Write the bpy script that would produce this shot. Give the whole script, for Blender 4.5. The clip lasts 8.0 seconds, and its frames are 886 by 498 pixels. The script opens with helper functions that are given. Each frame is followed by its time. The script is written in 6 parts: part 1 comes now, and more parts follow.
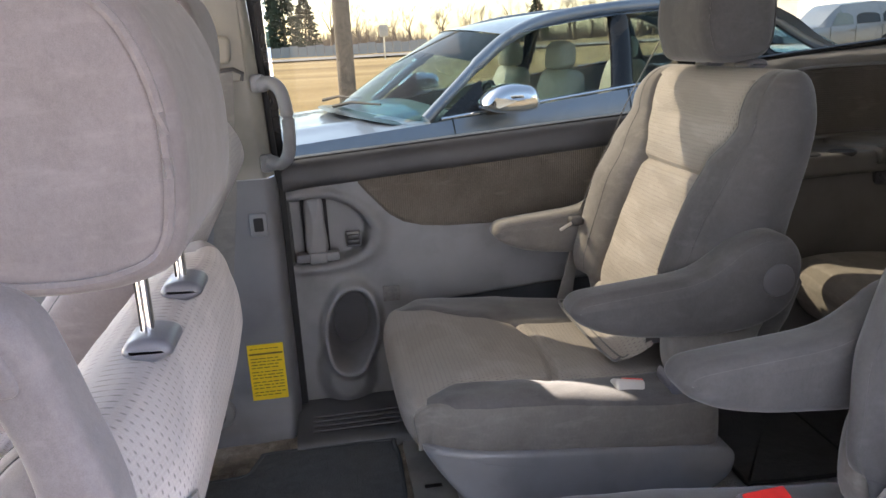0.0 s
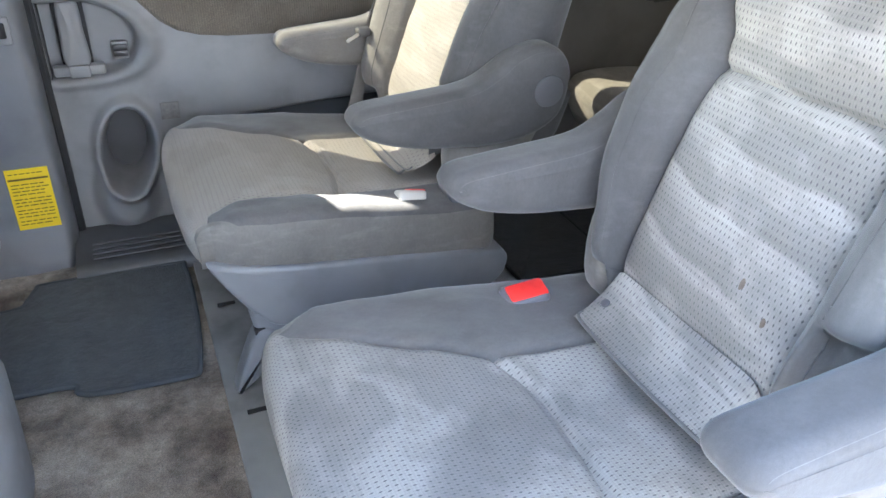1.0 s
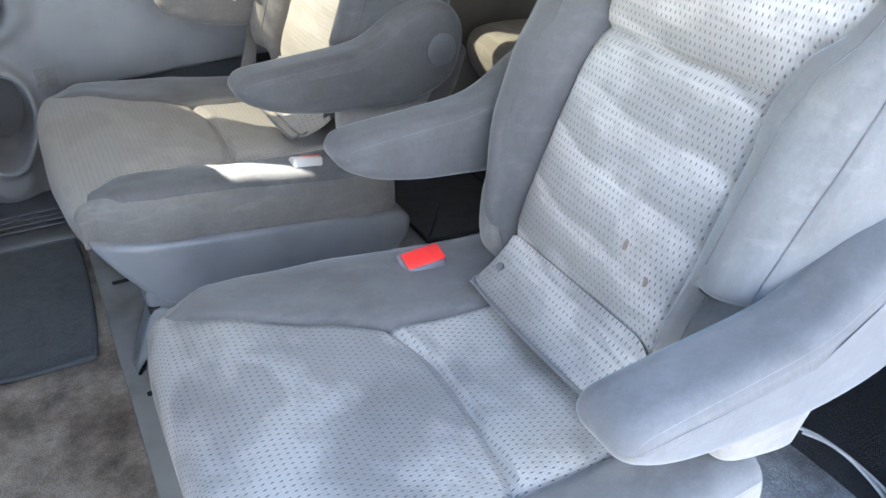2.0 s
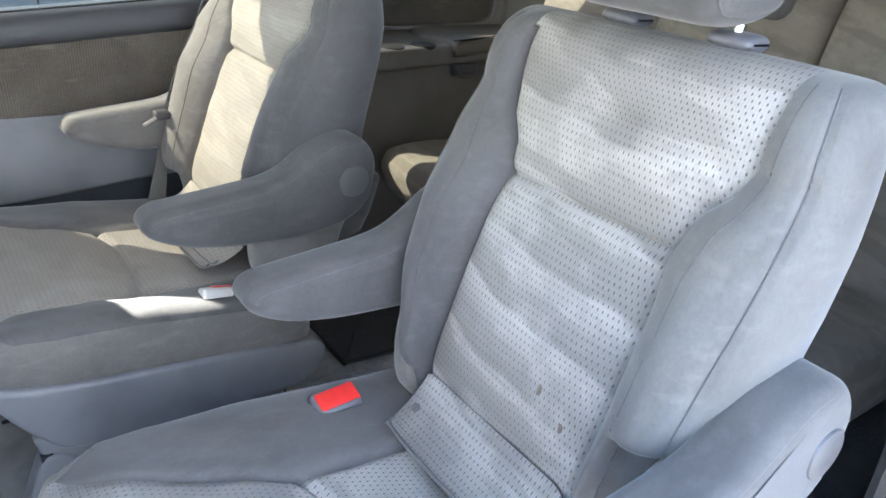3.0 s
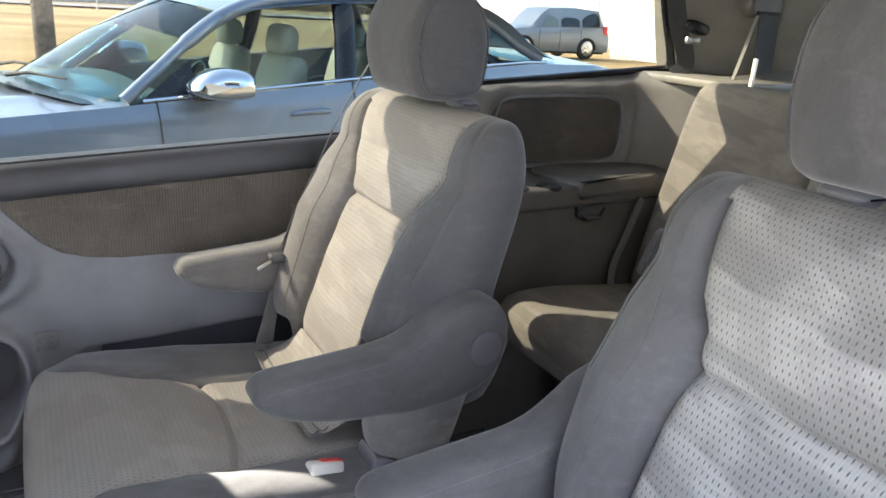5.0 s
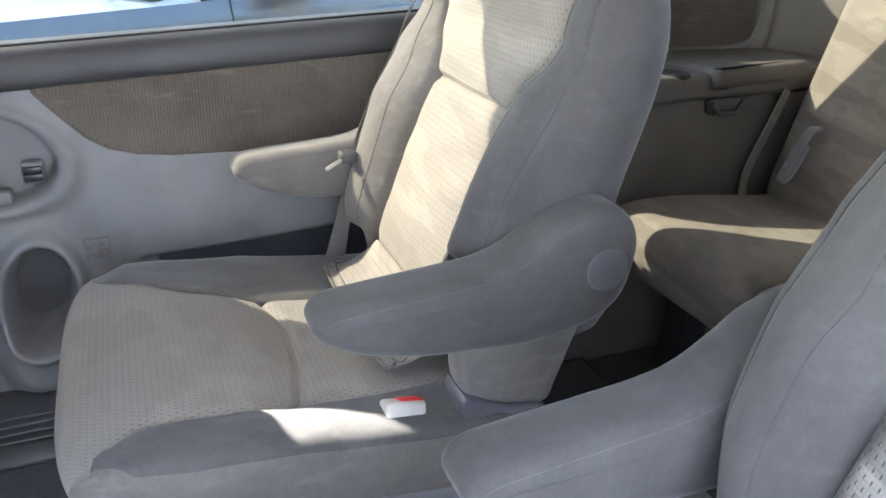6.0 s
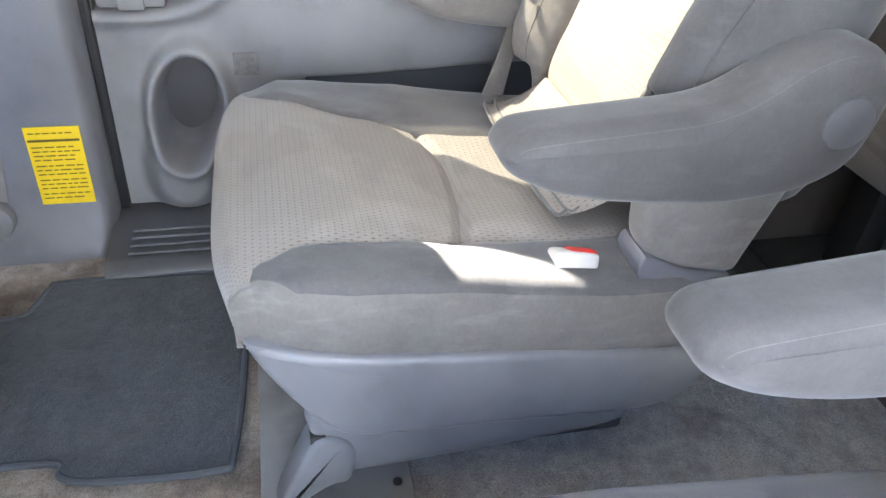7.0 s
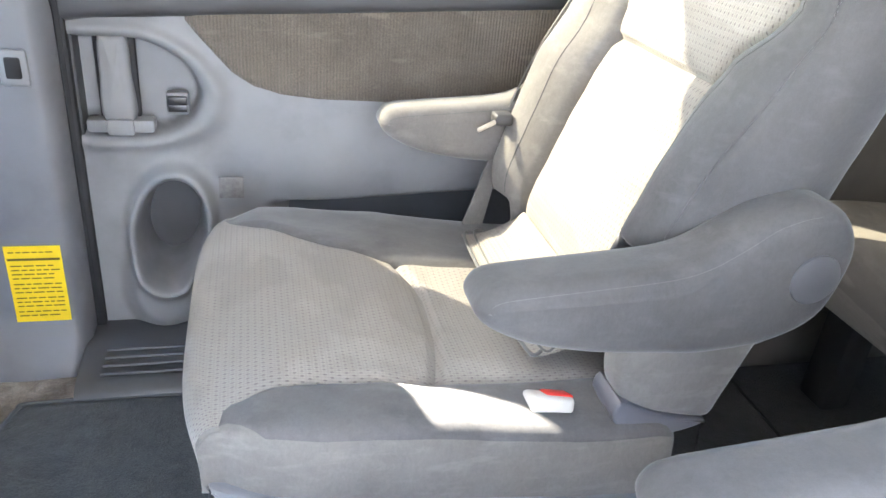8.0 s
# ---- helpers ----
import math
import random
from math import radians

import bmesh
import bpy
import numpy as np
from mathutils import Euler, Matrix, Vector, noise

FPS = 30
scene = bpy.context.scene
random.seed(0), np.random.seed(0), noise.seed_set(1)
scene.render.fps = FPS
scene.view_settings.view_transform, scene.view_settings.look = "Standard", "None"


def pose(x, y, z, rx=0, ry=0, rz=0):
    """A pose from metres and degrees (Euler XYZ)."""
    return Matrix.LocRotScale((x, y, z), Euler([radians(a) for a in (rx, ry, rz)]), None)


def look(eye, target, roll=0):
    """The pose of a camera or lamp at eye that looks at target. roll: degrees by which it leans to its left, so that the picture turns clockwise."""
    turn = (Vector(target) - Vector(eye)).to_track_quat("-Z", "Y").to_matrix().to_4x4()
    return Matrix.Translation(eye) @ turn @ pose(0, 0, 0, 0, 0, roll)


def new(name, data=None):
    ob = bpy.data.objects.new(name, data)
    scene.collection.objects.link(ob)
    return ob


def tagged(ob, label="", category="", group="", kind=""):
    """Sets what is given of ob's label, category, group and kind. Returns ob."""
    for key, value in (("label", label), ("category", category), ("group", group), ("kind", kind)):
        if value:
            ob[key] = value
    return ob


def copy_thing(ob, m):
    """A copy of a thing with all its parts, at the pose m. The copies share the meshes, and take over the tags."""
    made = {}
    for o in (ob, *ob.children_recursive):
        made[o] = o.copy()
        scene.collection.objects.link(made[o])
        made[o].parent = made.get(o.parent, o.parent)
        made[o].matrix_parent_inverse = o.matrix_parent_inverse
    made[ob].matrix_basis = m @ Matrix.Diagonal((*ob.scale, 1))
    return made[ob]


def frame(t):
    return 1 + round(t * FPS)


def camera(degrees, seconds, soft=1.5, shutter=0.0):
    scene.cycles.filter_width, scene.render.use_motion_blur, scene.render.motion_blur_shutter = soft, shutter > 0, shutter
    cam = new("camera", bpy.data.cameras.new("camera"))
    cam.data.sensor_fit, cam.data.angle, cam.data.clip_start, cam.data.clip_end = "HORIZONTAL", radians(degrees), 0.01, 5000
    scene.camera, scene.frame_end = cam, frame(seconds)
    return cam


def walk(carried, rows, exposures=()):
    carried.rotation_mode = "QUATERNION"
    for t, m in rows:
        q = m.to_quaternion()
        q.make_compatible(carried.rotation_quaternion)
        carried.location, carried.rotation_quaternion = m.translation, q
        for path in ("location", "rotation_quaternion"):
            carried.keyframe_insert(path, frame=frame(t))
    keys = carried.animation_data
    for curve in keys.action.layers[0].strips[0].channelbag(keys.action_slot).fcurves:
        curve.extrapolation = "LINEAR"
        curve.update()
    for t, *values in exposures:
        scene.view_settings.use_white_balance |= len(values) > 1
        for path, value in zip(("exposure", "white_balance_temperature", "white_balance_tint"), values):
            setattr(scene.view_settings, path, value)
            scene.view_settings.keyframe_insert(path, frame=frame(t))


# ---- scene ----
import functools

cam = camera(61.5, 8.0)
PATH = [
    (0, (0.053, -0.368, 0.92), (0.3258, 1.54, 0.378), -3.1),
    (0.5, (0.078, -0.377, 0.917), (0.601, 1.374, 0.103), -0.1),
    (1, (0.097, -0.381, 0.902), (0.792, 1.215, -0.082), 1.4),
    (2.3, (0.153, -0.372, 0.927), (1.078, 1.032, -0.156), 3.3),
    (2.5, (0.149, -0.361, 0.939), (1.148, 1.031, -0.093), 4.1),
    (3, (0.173, -0.35, 0.967), (1.253, 1.093, 0.1), 4.1),
    (3.5, (0.204, -0.342, 1.0), (1.309, 1.168, 0.295), 4.2),
    (4, (0.219, -0.328, 1.008), (1.285, 1.249, 0.394), 4.2),
    (4.5, (0.161, -0.261, 1.015), (1.171, 1.367, 0.442), 4.2),
    (6, (0.269, 0.044, 0.89), (0.982, 1.719, 0.062), 2.0),
    (6.5, (0.243, 0.118, 0.848), (0.81, 1.75, -0.159), 3.0),
    (7, (0.207, 0.132, 0.803), (0.629, 1.722, -0.336), 4.1),
    (7.5, (0.198, 0.153, 0.815), (0.602, 1.755, -0.312), 4.7),
    (8, (0.218, 0.152, 0.848), (0.694, 1.867, -0.065), 5.6),
]
EXPOSURES = [(0.0, 3.70, 6650, 17), (0.5, 4.45, 6110, 11), (1.0, 4.72, 6030, 9), (2.5, 4.62, 5920, 8), (3.5, 4.38, 6060, 10), (4.5, 4.1, 6200, 13), (6.0, 4.60, 6100, 12), (7.0, 5.34, 6260, 12), (8.0, 5.47, 6230, 11)]
walk(cam, [(t, look(eye, target, roll)) for t, eye, target, roll in PATH], EXPOSURES)

# ---------------------------------------------------------------- light
SUN = Vector((-1.28, 1.0, 1.1)).normalized()
world = bpy.data.worlds.new("world")
scene.world = world
world.use_nodes = True
wt = world.node_tree
sky = wt.nodes.new("ShaderNodeTexSky")
sky.sky_type = "NISHITA"
sky.sun_disc = False
sky.sun_elevation = math.asin(SUN.z)
sky.sun_rotation = math.atan2(SUN.x, SUN.y)
wt.nodes["Background"].inputs["Strength"].default_value = 0.15
wt.links.new(sky.outputs[0], wt.nodes["Background"].inputs[0])
sun = new("sun", bpy.data.lights.new("sun", "SUN"))
sun.data.energy, sun.data.angle, sun.data.color = 2.3, radians(0.5), (1.0, 0.92, 0.78)
sun.rotation_euler = (-SUN).to_track_quat("-Z", "Y").to_euler()


# ---------------------------------------------------------------- materials
class Nodes:
    """A small shorthand for building node trees."""

    def __init__(self, name):
        self.mat = bpy.data.materials.new(name)
        self.mat.use_nodes = True
        self.t = self.mat.node_tree
        self.bsdf = self.t.nodes["Principled BSDF"]

    def add(self, kind, **values):
        n = self.t.nodes.new(kind)
        for k, v in values.items():
            n.inputs[k.replace("_", " ")].default_value = v
        return n

    def link(self, a, b):
        self.t.links.new(a, b)

    def coord(self, which="Object"):
        return self.t.nodes.new("ShaderNodeTexCoord").outputs[which]

    def noise(self, vec, scale, detail=4.0, rough=0.55, stretch=None):
        if stretch:
            m = self.t.nodes.new("ShaderNodeMapping")
            m.inputs["Scale"].default_value = stretch
            self.link(vec, m.inputs[0])
            vec = m.outputs[0]
        n = self.add("ShaderNodeTexNoise", Scale=scale, Detail=detail, Roughness=rough)
        self.link(vec, n.inputs["Vector"])
        return n.outputs[0]

    def math(self, op, a, b=None, c=None):
        n = self.t.nodes.new("ShaderNodeMath")
        n.operation = op
        for i, v in enumerate((a, b, c)):
            if v is None:
                continue
            if isinstance(v, (int, float)):
                n.inputs[i].default_value = v
            else:
                self.link(v, n.inputs[i])
        return n.outputs[0]

    def ramp(self, fac, *stops):
        n = self.t.nodes.new("ShaderNodeValToRGB")
        els = n.color_ramp.elements
        while len(els) < len(stops):
            els.new(0.5)
        for e, (p, c) in zip(els, stops):
            e.position = p
            e.color = (*c, 1) if len(c) == 3 else c
        self.link(fac, n.inputs[0])
        return n.outputs[0]

    def mix(self, fac, a, b, kind="MIX"):
        n = self.t.nodes.new("ShaderNodeMix")
        n.data_type, n.blend_type = "RGBA", kind
        for sock, v in ((n.inputs[0], fac), (n.inputs[6], a), (n.inputs[7], b)):
            if isinstance(v, (int, float)):
                sock.default_value = v
            elif isinstance(v, tuple):
                sock.default_value = (*v, 1)
            else:
                self.link(v, sock)
        return n.outputs[2]

    def bump(self, height, strength, distance):
        n = self.add("ShaderNodeBump", Strength=strength, Distance=distance)
        self.link(height, n.inputs["Height"])
        self.link(n.outputs[0], self.bsdf.inputs["Normal"])

    def out(self, colour, rough=0.6, **extra):
        b = self.bsdf.inputs
        if isinstance(colour, tuple):
            b["Base Color"].default_value = (*colour, 1)
        else:
            self.link(colour, b["Base Color"])
        if isinstance(rough, (int, float)):
            b["Roughness"].default_value = rough
        else:
            self.link(rough, b["Roughness"])
        for k, v in extra.items():
            b[k.replace("_", " ")].default_value = v
        return self.mat


def plastic(name, colour, rough=0.5, grain=900, wear=0.25, strength=0.25):
    n = Nodes(name)
    c = n.coord()
    big = n.noise(c, 7, 5)
    fine = n.noise(c, grain, 2)
    dark = tuple(v * (1 - wear) for v in colour)
    light = tuple(min(1, v * (1 + wear * 0.5)) for v in colour)
    col = n.ramp(big, (0.3, dark), (0.5, colour), (0.75, light))
    n.bump(fine, strength, 0.0006)
    r = n.math("MULTIPLY_ADD", n.noise(c, 25, 3), 0.25, rough - 0.12)
    return n.out(col, r)


def velour(name, colour, stain=0.25, sheen=0.08):
    """Brushed seat cloth with hand marks where the nap lies another way."""
    n = Nodes(name)
    c = n.coord()
    nap = n.noise(c, 6.5, 4, 0.55, (1.1, 1.9, 0.8))
    rub = n.noise(c, 19, 5, 0.65, (1.0, 1.3, 0.7))
    fine = n.noise(c, 1400, 2)
    grain = n.noise(c, 230, 5, 0.75, (1.0, 1.0, 0.6))
    streak = n.noise(c, 34, 4, 0.6, (0.5, 1.0, 1.7))
    dark = tuple(v * (1 - stain) for v in colour)
    light = tuple(v * (1 + stain * 0.6) for v in colour)
    col = n.ramp(nap, (0.37, dark), (0.48, colour), (0.54, colour), (0.61, light))
    col = n.mix(n.ramp(rub, (0.50, (0, 0, 0)), (0.66, (0.3, 0.3, 0.3))), col, light)
    col = n.mix(n.ramp(rub, (0.34, (0.22, 0.22, 0.22)), (0.46, (0, 0, 0))), col, tuple(v * 0.8 for v in dark))
    col = n.mix(0.10, col, n.ramp(fine, (0.3, (0.1, 0.1, 0.1)), (0.7, (1, 1, 1))), "OVERLAY")
    col = n.mix(0.11, col, n.ramp(grain, (0.32, (0.18, 0.18, 0.18)), (0.68, (0.86, 0.86, 0.86))), "OVERLAY")
    col = n.mix(n.ramp(streak, (0.54, (0, 0, 0)), (0.70, (0.26, 0.26, 0.26))), col, tuple(v * 1.5 for v in light))
    n.bump(n.math("ADD", n.math("ADD", n.math("MULTIPLY", fine, 0.25), n.math("MULTIPLY", grain, 0.5)), n.math("MULTIPLY", rub, 1.6)), 0.35, 0.0012)
    m = n.out(col, 0.92, Sheen_Weight=sheen, Sheen_Roughness=0.45)
    n.bsdf.inputs["Specular IOR Level"].default_value = 0.12
    return m


def perforated(name, colour, dot, du=0.0072, dv=0.0082, stain=0.27, rubbed=0.45, fold_shade=0.0, line=0.13):
    """Cloth with staggered rows of small dark pricks, a fine rib, and worn blotches. UVs are in metres."""
    n = Nodes(name)
    uv = n.coord("UV")
    sep = n.t.nodes.new("ShaderNodeSeparateXYZ")
    n.link(uv, sep.inputs[0])
    u = n.math("DIVIDE", sep.outputs[0], du)
    v = n.math("DIVIDE", sep.outputs[1], dv)
    row = n.math("FLOOR", v)
    shift = n.math("MULTIPLY", n.math("MODULO", n.math("ABSOLUTE", row), 2.0), 0.5)
    fu = n.math("SUBTRACT", n.math("FRACT", n.math("ADD", u, shift)), 0.5)
    fv = n.math("SUBTRACT", n.math("FRACT", v), 0.5)
    d2 = n.math("ADD", n.math("MULTIPLY", n.math("MULTIPLY", fu, fu), 2.6), n.math("MULTIPLY", n.math("MULTIPLY", fv, fv), 0.50))
    hole = n.ramp(d2, (0.010, (1, 1, 1)), (0.048, (0, 0, 0)))
    rib = n.math("SINE", n.math("MULTIPLY", v, 12.566))
    c = n.coord()
    turn = n.t.nodes.new("ShaderNodeMapping")
    turn.inputs["Rotation"].default_value = (-0.12, 0.0, 0.12)
    n.link(c, turn.inputs[0])
    bands = n.noise(turn.outputs[0], 7, 3, 0.5, (0.8, 0.5, 2.6))
    rub = n.noise(turn.outputs[0], 17, 6, 0.68, (1.0, 0.8, 1.2))
    spots = n.noise(c, 26, 3, 0.6)
    dark = tuple(x * (1 - stain) for x in colour)
    light = tuple(min(1, x * 1.14) for x in colour)
    col = n.ramp(bands, (0.43, dark), (0.470, colour), (0.55, colour), (0.60, light))
    col = n.mix(n.ramp(rub, (0.42, (rubbed, rubbed, rubbed)), (0.50, (0, 0, 0))), col, tuple(x * 0.72 for x in colour))
    col = n.mix(n.ramp(spots, (0.70, (0, 0, 0)), (0.80, (0.35, 0.35, 0.35))), col, tuple(x * 0.55 for x in colour))
    if fold_shade:
        # brushed both ways, broad creases with shade put into the colour, one edge sharp
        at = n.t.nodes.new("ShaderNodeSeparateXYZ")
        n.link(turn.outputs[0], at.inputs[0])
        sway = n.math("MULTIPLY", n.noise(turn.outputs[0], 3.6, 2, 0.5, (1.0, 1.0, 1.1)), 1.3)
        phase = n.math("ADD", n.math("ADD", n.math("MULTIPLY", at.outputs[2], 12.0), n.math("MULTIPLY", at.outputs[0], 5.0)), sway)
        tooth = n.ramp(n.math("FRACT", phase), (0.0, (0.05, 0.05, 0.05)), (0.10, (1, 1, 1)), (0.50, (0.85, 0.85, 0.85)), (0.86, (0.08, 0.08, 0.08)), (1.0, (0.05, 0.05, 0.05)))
        patchy = n.ramp(n.noise(c, 6.0, 3, 0.5), (0.42, (0, 0, 0)), (0.56, (fold_shade, fold_shade, fold_shade)))
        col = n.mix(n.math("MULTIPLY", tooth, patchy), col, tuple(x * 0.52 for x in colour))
    worn = n.ramp(rub, (0.35, (0.58, 0.58, 0.58)), (0.6, (0.86, 0.86, 0.86)))
    col = n.mix(n.math("MULTIPLY", hole, worn), col, dot)
    thread = n.ramp(n.math("ABSOLUTE", n.math("SUBTRACT", n.math("FRACT", n.math("MULTIPLY", u, 2.0)), 0.0)), (0.0, (line, line, line)), (0.14, (0, 0, 0)), (0.86, (0, 0, 0)), (1.0, (line, line, line)))
    col = n.mix(thread, col, dot)
    fine = n.noise(c, 1300, 2)
    col = n.mix(0.10, col, n.ramp(fine, (0.3, (0.1, 0.1, 0.1)), (0.7, (1, 1, 1))), "OVERLAY")
    h = n.math("ADD", n.math("MULTIPLY", hole, -1.2), n.math("MULTIPLY", rib, 0.12))
    h = n.math("ADD", h, n.math("ADD", n.math("MULTIPLY", fine, 0.25), n.math("MULTIPLY", bands, 9.0)))
    n.bump(h, 0.55, 0.0012)
    m = n.out(col, 0.93, Sheen_Weight=0.06, Sheen_Roughness=0.5)
    n.bsdf.inputs["Specular IOR Level"].default_value = 0.12
    return m


def corduroy(name, colour, pitch=0.0055):
    n = Nodes(name)
    uv = n.coord("UV")
    sep = n.t.nodes.new("ShaderNodeSeparateXYZ")
    n.link(uv, sep.inputs[0])
    rib = n.math("SINE", n.math("MULTIPLY", sep.outputs[0], 6.2832 / pitch))
    c = n.coord()
    blot = n.noise(c, 9, 5, 0.6)
    fine = n.noise(c, 500, 3)
    col = n.ramp(blot, (0.3, tuple(v * 0.72 for v in colour)), (0.5, colour), (0.75, tuple(v * 1.3 for v in colour)))
    col = n.mix(n.math("MULTIPLY_ADD", rib, 0.14, 0.14), col, tuple(v * 0.5 for v in colour))
    col = n.mix(0.3, col, n.ramp(fine, (0.3, (0.1, 0.1, 0.1)), (0.7, (1, 1, 1))), "OVERLAY")
    mark = n.noise(c, 16, 3, 0.5, (0.6, 1.0, 2.2))
    col = n.mix(n.ramp(mark, (0.62, (0, 0, 0)), (0.72, (0.35, 0.35, 0.35))), col, tuple(v * 2.2 for v in colour))
    n.bump(n.math("ADD", rib, fine), 0.5, 0.0009)
    return n.out(col, 0.95, Sheen_Weight=0.2)


def carpet(name, colour, stain_colour, amount=0.5):
    n = Nodes(name)
    c = n.coord()
    blot = n.noise(c, 6, 6, 0.65)
    pile = n.noise(c, 420, 3, 0.7)
    mid = n.noise(c, 45, 4, 0.7)
    col = n.ramp(blot, (0.35, stain_colour), (0.35 + 0.3 * amount, colour), (0.8, tuple(v * 1.25 for v in colour)))
    col = n.mix(0.55, col, n.ramp(pile, (0.25, (0.05, 0.05, 0.05)), (0.75, (1, 1, 1))), "OVERLAY")
    col = n.mix(0.35, col, n.ramp(mid, (0.3, (0.15, 0.15, 0.15)), (0.7, (0.9, 0.9, 0.9))), "OVERLAY")
    n.bump(n.math("ADD", pile, n.math("MULTIPLY", mid, 2.0)), 0.9, 0.004)
    return n.out(col, 0.97, Sheen_Weight=0.15)


def paint(name, colour, metallic=0.35, rough=0.3):
    n = Nodes(name)
    c = n.coord()
    dirt = n.noise(c, 3, 6, 0.6)
    col = n.ramp(dirt, (0.3, tuple(v * 0.86 for v in colour)), (0.7, colour))
    m = n.out(col, n.math("MULTIPLY_ADD", dirt, 0.15, rough - 0.07), Metallic=metallic)
    n.bsdf.inputs["Coat Weight"].default_value = 0.6
    n.bsdf.inputs["Coat Roughness"].default_value = 0.08
    return m


def glass(name, tint=(1, 1, 1), gloss=0.04, ior=1.45):
    """Thin pane: clear, with a mirror's share that grows at grazing angles."""
    n = Nodes(name)
    t = n.t
    t.nodes.remove(n.bsdf)
    clear = t.nodes.new("ShaderNodeBsdfTransparent")
    clear.inputs[0].default_value = (*tint, 1)
    shine = t.nodes.new("ShaderNodeBsdfGlossy")
    shine.inputs["Roughness"].default_value = gloss
    facing = t.nodes.new("ShaderNodeLayerWeight")
    facing.inputs[0].default_value = 0.5
    f0 = ((ior - 1) / (ior + 1)) ** 2
    share = n.math("MULTIPLY_ADD", n.math("POWER", facing.outputs["Facing"], 5.0), 0.9 - f0, f0)
    mix = t.nodes.new("ShaderNodeMixShader")
    t.links.new(share, mix.inputs[0])
    t.links.new(clear.outputs[0], mix.inputs[1])
    t.links.new(shine.outputs[0], mix.inputs[2])
    t.links.new(mix.outputs[0], t.nodes["Material Output"].inputs[0])
    return n.mat


def plain(name, colour, rough=0.5, metallic=0.0, vary=0.15, scale=30):
    n = Nodes(name)
    c = n.coord()
    k = n.noise(c, scale, 5)
    col = n.ramp(k, (0.3, tuple(v * (1 - vary) for v in colour)), (0.7, tuple(min(1, v * (1 + vary)) for v in colour)))
    n.bump(k, 0.1, 0.001)
    return n.out(col, rough, Metallic=metallic)


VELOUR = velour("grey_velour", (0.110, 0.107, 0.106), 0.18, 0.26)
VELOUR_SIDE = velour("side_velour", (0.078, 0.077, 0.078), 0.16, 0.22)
# side velour made lighter: doorway light on the outer bolster is in its colour
VELOUR_LIT = velour("lit_velour", (0.108, 0.107, 0.106), 0.18, 0.26)
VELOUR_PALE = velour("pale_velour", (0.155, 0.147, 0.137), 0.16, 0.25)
PERF_STAINED = perforated("stained_perforated_cloth", (0.290, 0.280, 0.266), (0.055, 0.055, 0.06), stain=0.24, rubbed=0.48, fold_shade=0.8, line=0.2)
PERF_FRONT = perforated("front_seat_cloth", (0.455, 0.415, 0.400), (0.21, 0.19, 0.187), 0.0095, 0.0105, stain=0.12, rubbed=0.15)
# front seats' velour lightened, light from the open driver's side put into its colour
FRONT_VELOUR = velour("front_seat_velour", (0.176, 0.156, 0.157), 0.12, 0.2)
PERF = perforated("perforated_cloth", (0.276, 0.254, 0.231), (0.125, 0.116, 0.107), stain=0.10, rubbed=0.12, line=0.34)
TRIM = plastic("grey_trim", (0.200, 0.199, 0.203), 0.5)
PILLAR = plastic("pillar_plastic", (0.152, 0.153, 0.160), 0.5)
TRIM_LIGHT = plastic("pale_trim", (0.25, 0.235, 0.20), 0.55)
TRIM_DARK = plastic("dark_trim", (0.055, 0.054, 0.056), 0.5)
BASE = plastic("seat_base_plastic", (0.165, 0.17, 0.18), 0.36)
RUBBER = plastic("black_rubber", (0.012, 0.012, 0.013), 0.7)
CORD = corduroy("door_cloth", (0.122, 0.103, 0.082))
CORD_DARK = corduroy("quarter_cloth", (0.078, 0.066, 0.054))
CARPET = carpet("grey_carpet", (0.325, 0.326, 0.324), (0.165, 0.160, 0.152), 0.45)
CARPET_STAINED = carpet("stained_carpet", (0.31, 0.265, 0.21), (0.075, 0.052, 0.036), 0.7)
# darker copy of the carpet, with the shade under the bench in its colour
CARPET_SHADED = carpet("shaded_carpet", (0.030, 0.028, 0.027), (0.018, 0.016, 0.015), 0.5)
MAT = carpet("mat_pile", (0.053, 0.061, 0.066), (0.043, 0.049, 0.053), 0.3)
MAT_EDGE = plastic("mat_binding", (0.06, 0.068, 0.075), 0.8)
PLATE = plastic("floor_plate", (0.23, 0.235, 0.23), 0.6, wear=0.4)
CHROME = plain("chrome", (0.85, 0.86, 0.88), 0.08, 1.0, 0.03)
STEEL = plain("steel", (0.62, 0.62, 0.62), 0.28, 1.0, 0.1)
RED = plain("red_plastic", (0.72, 0.035, 0.03), 0.35)
BUCKLE = plastic("buckle_shell", (0.52, 0.50, 0.46), 0.4)
YELLOW = plain("yellow_label", (0.80, 0.56, 0.015), 0.45, 0, 0.06)
INK = plain("label_ink", (0.10, 0.07, 0.01), 0.6)
CAP = plastic("cap_plastic", (0.09, 0.09, 0.097), 0.42)
GUIDE = plastic("guide_plastic", (0.11, 0.11, 0.125), 0.35)
BELT = velour("belt_webbing", (0.19, 0.18, 0.165), 0.15, 0.1)
STRAP = velour("strap_webbing", (0.27, 0.265, 0.275), 0.12, 0.1)
BELT_DARK = velour("dark_webbing", (0.06, 0.06, 0.06), 0.15, 0.1)
HEADLINER = velour("headliner", (0.60, 0.565, 0.505), 0.12, 0.1)
GLASS = glass("window_glass", (0.80, 0.83, 0.82))
GLASS_DARK = glass("privacy_glass", (0.182, 0.178, 0.149))
SILVER = paint("silver_blue_paint", (0.26, 0.31, 0.38))
GREY_PAINT = paint("grey_blue_paint", (0.22, 0.25, 0.28))
VAN_PAINT = paint("van_paint", (0.45, 0.45, 0.44))
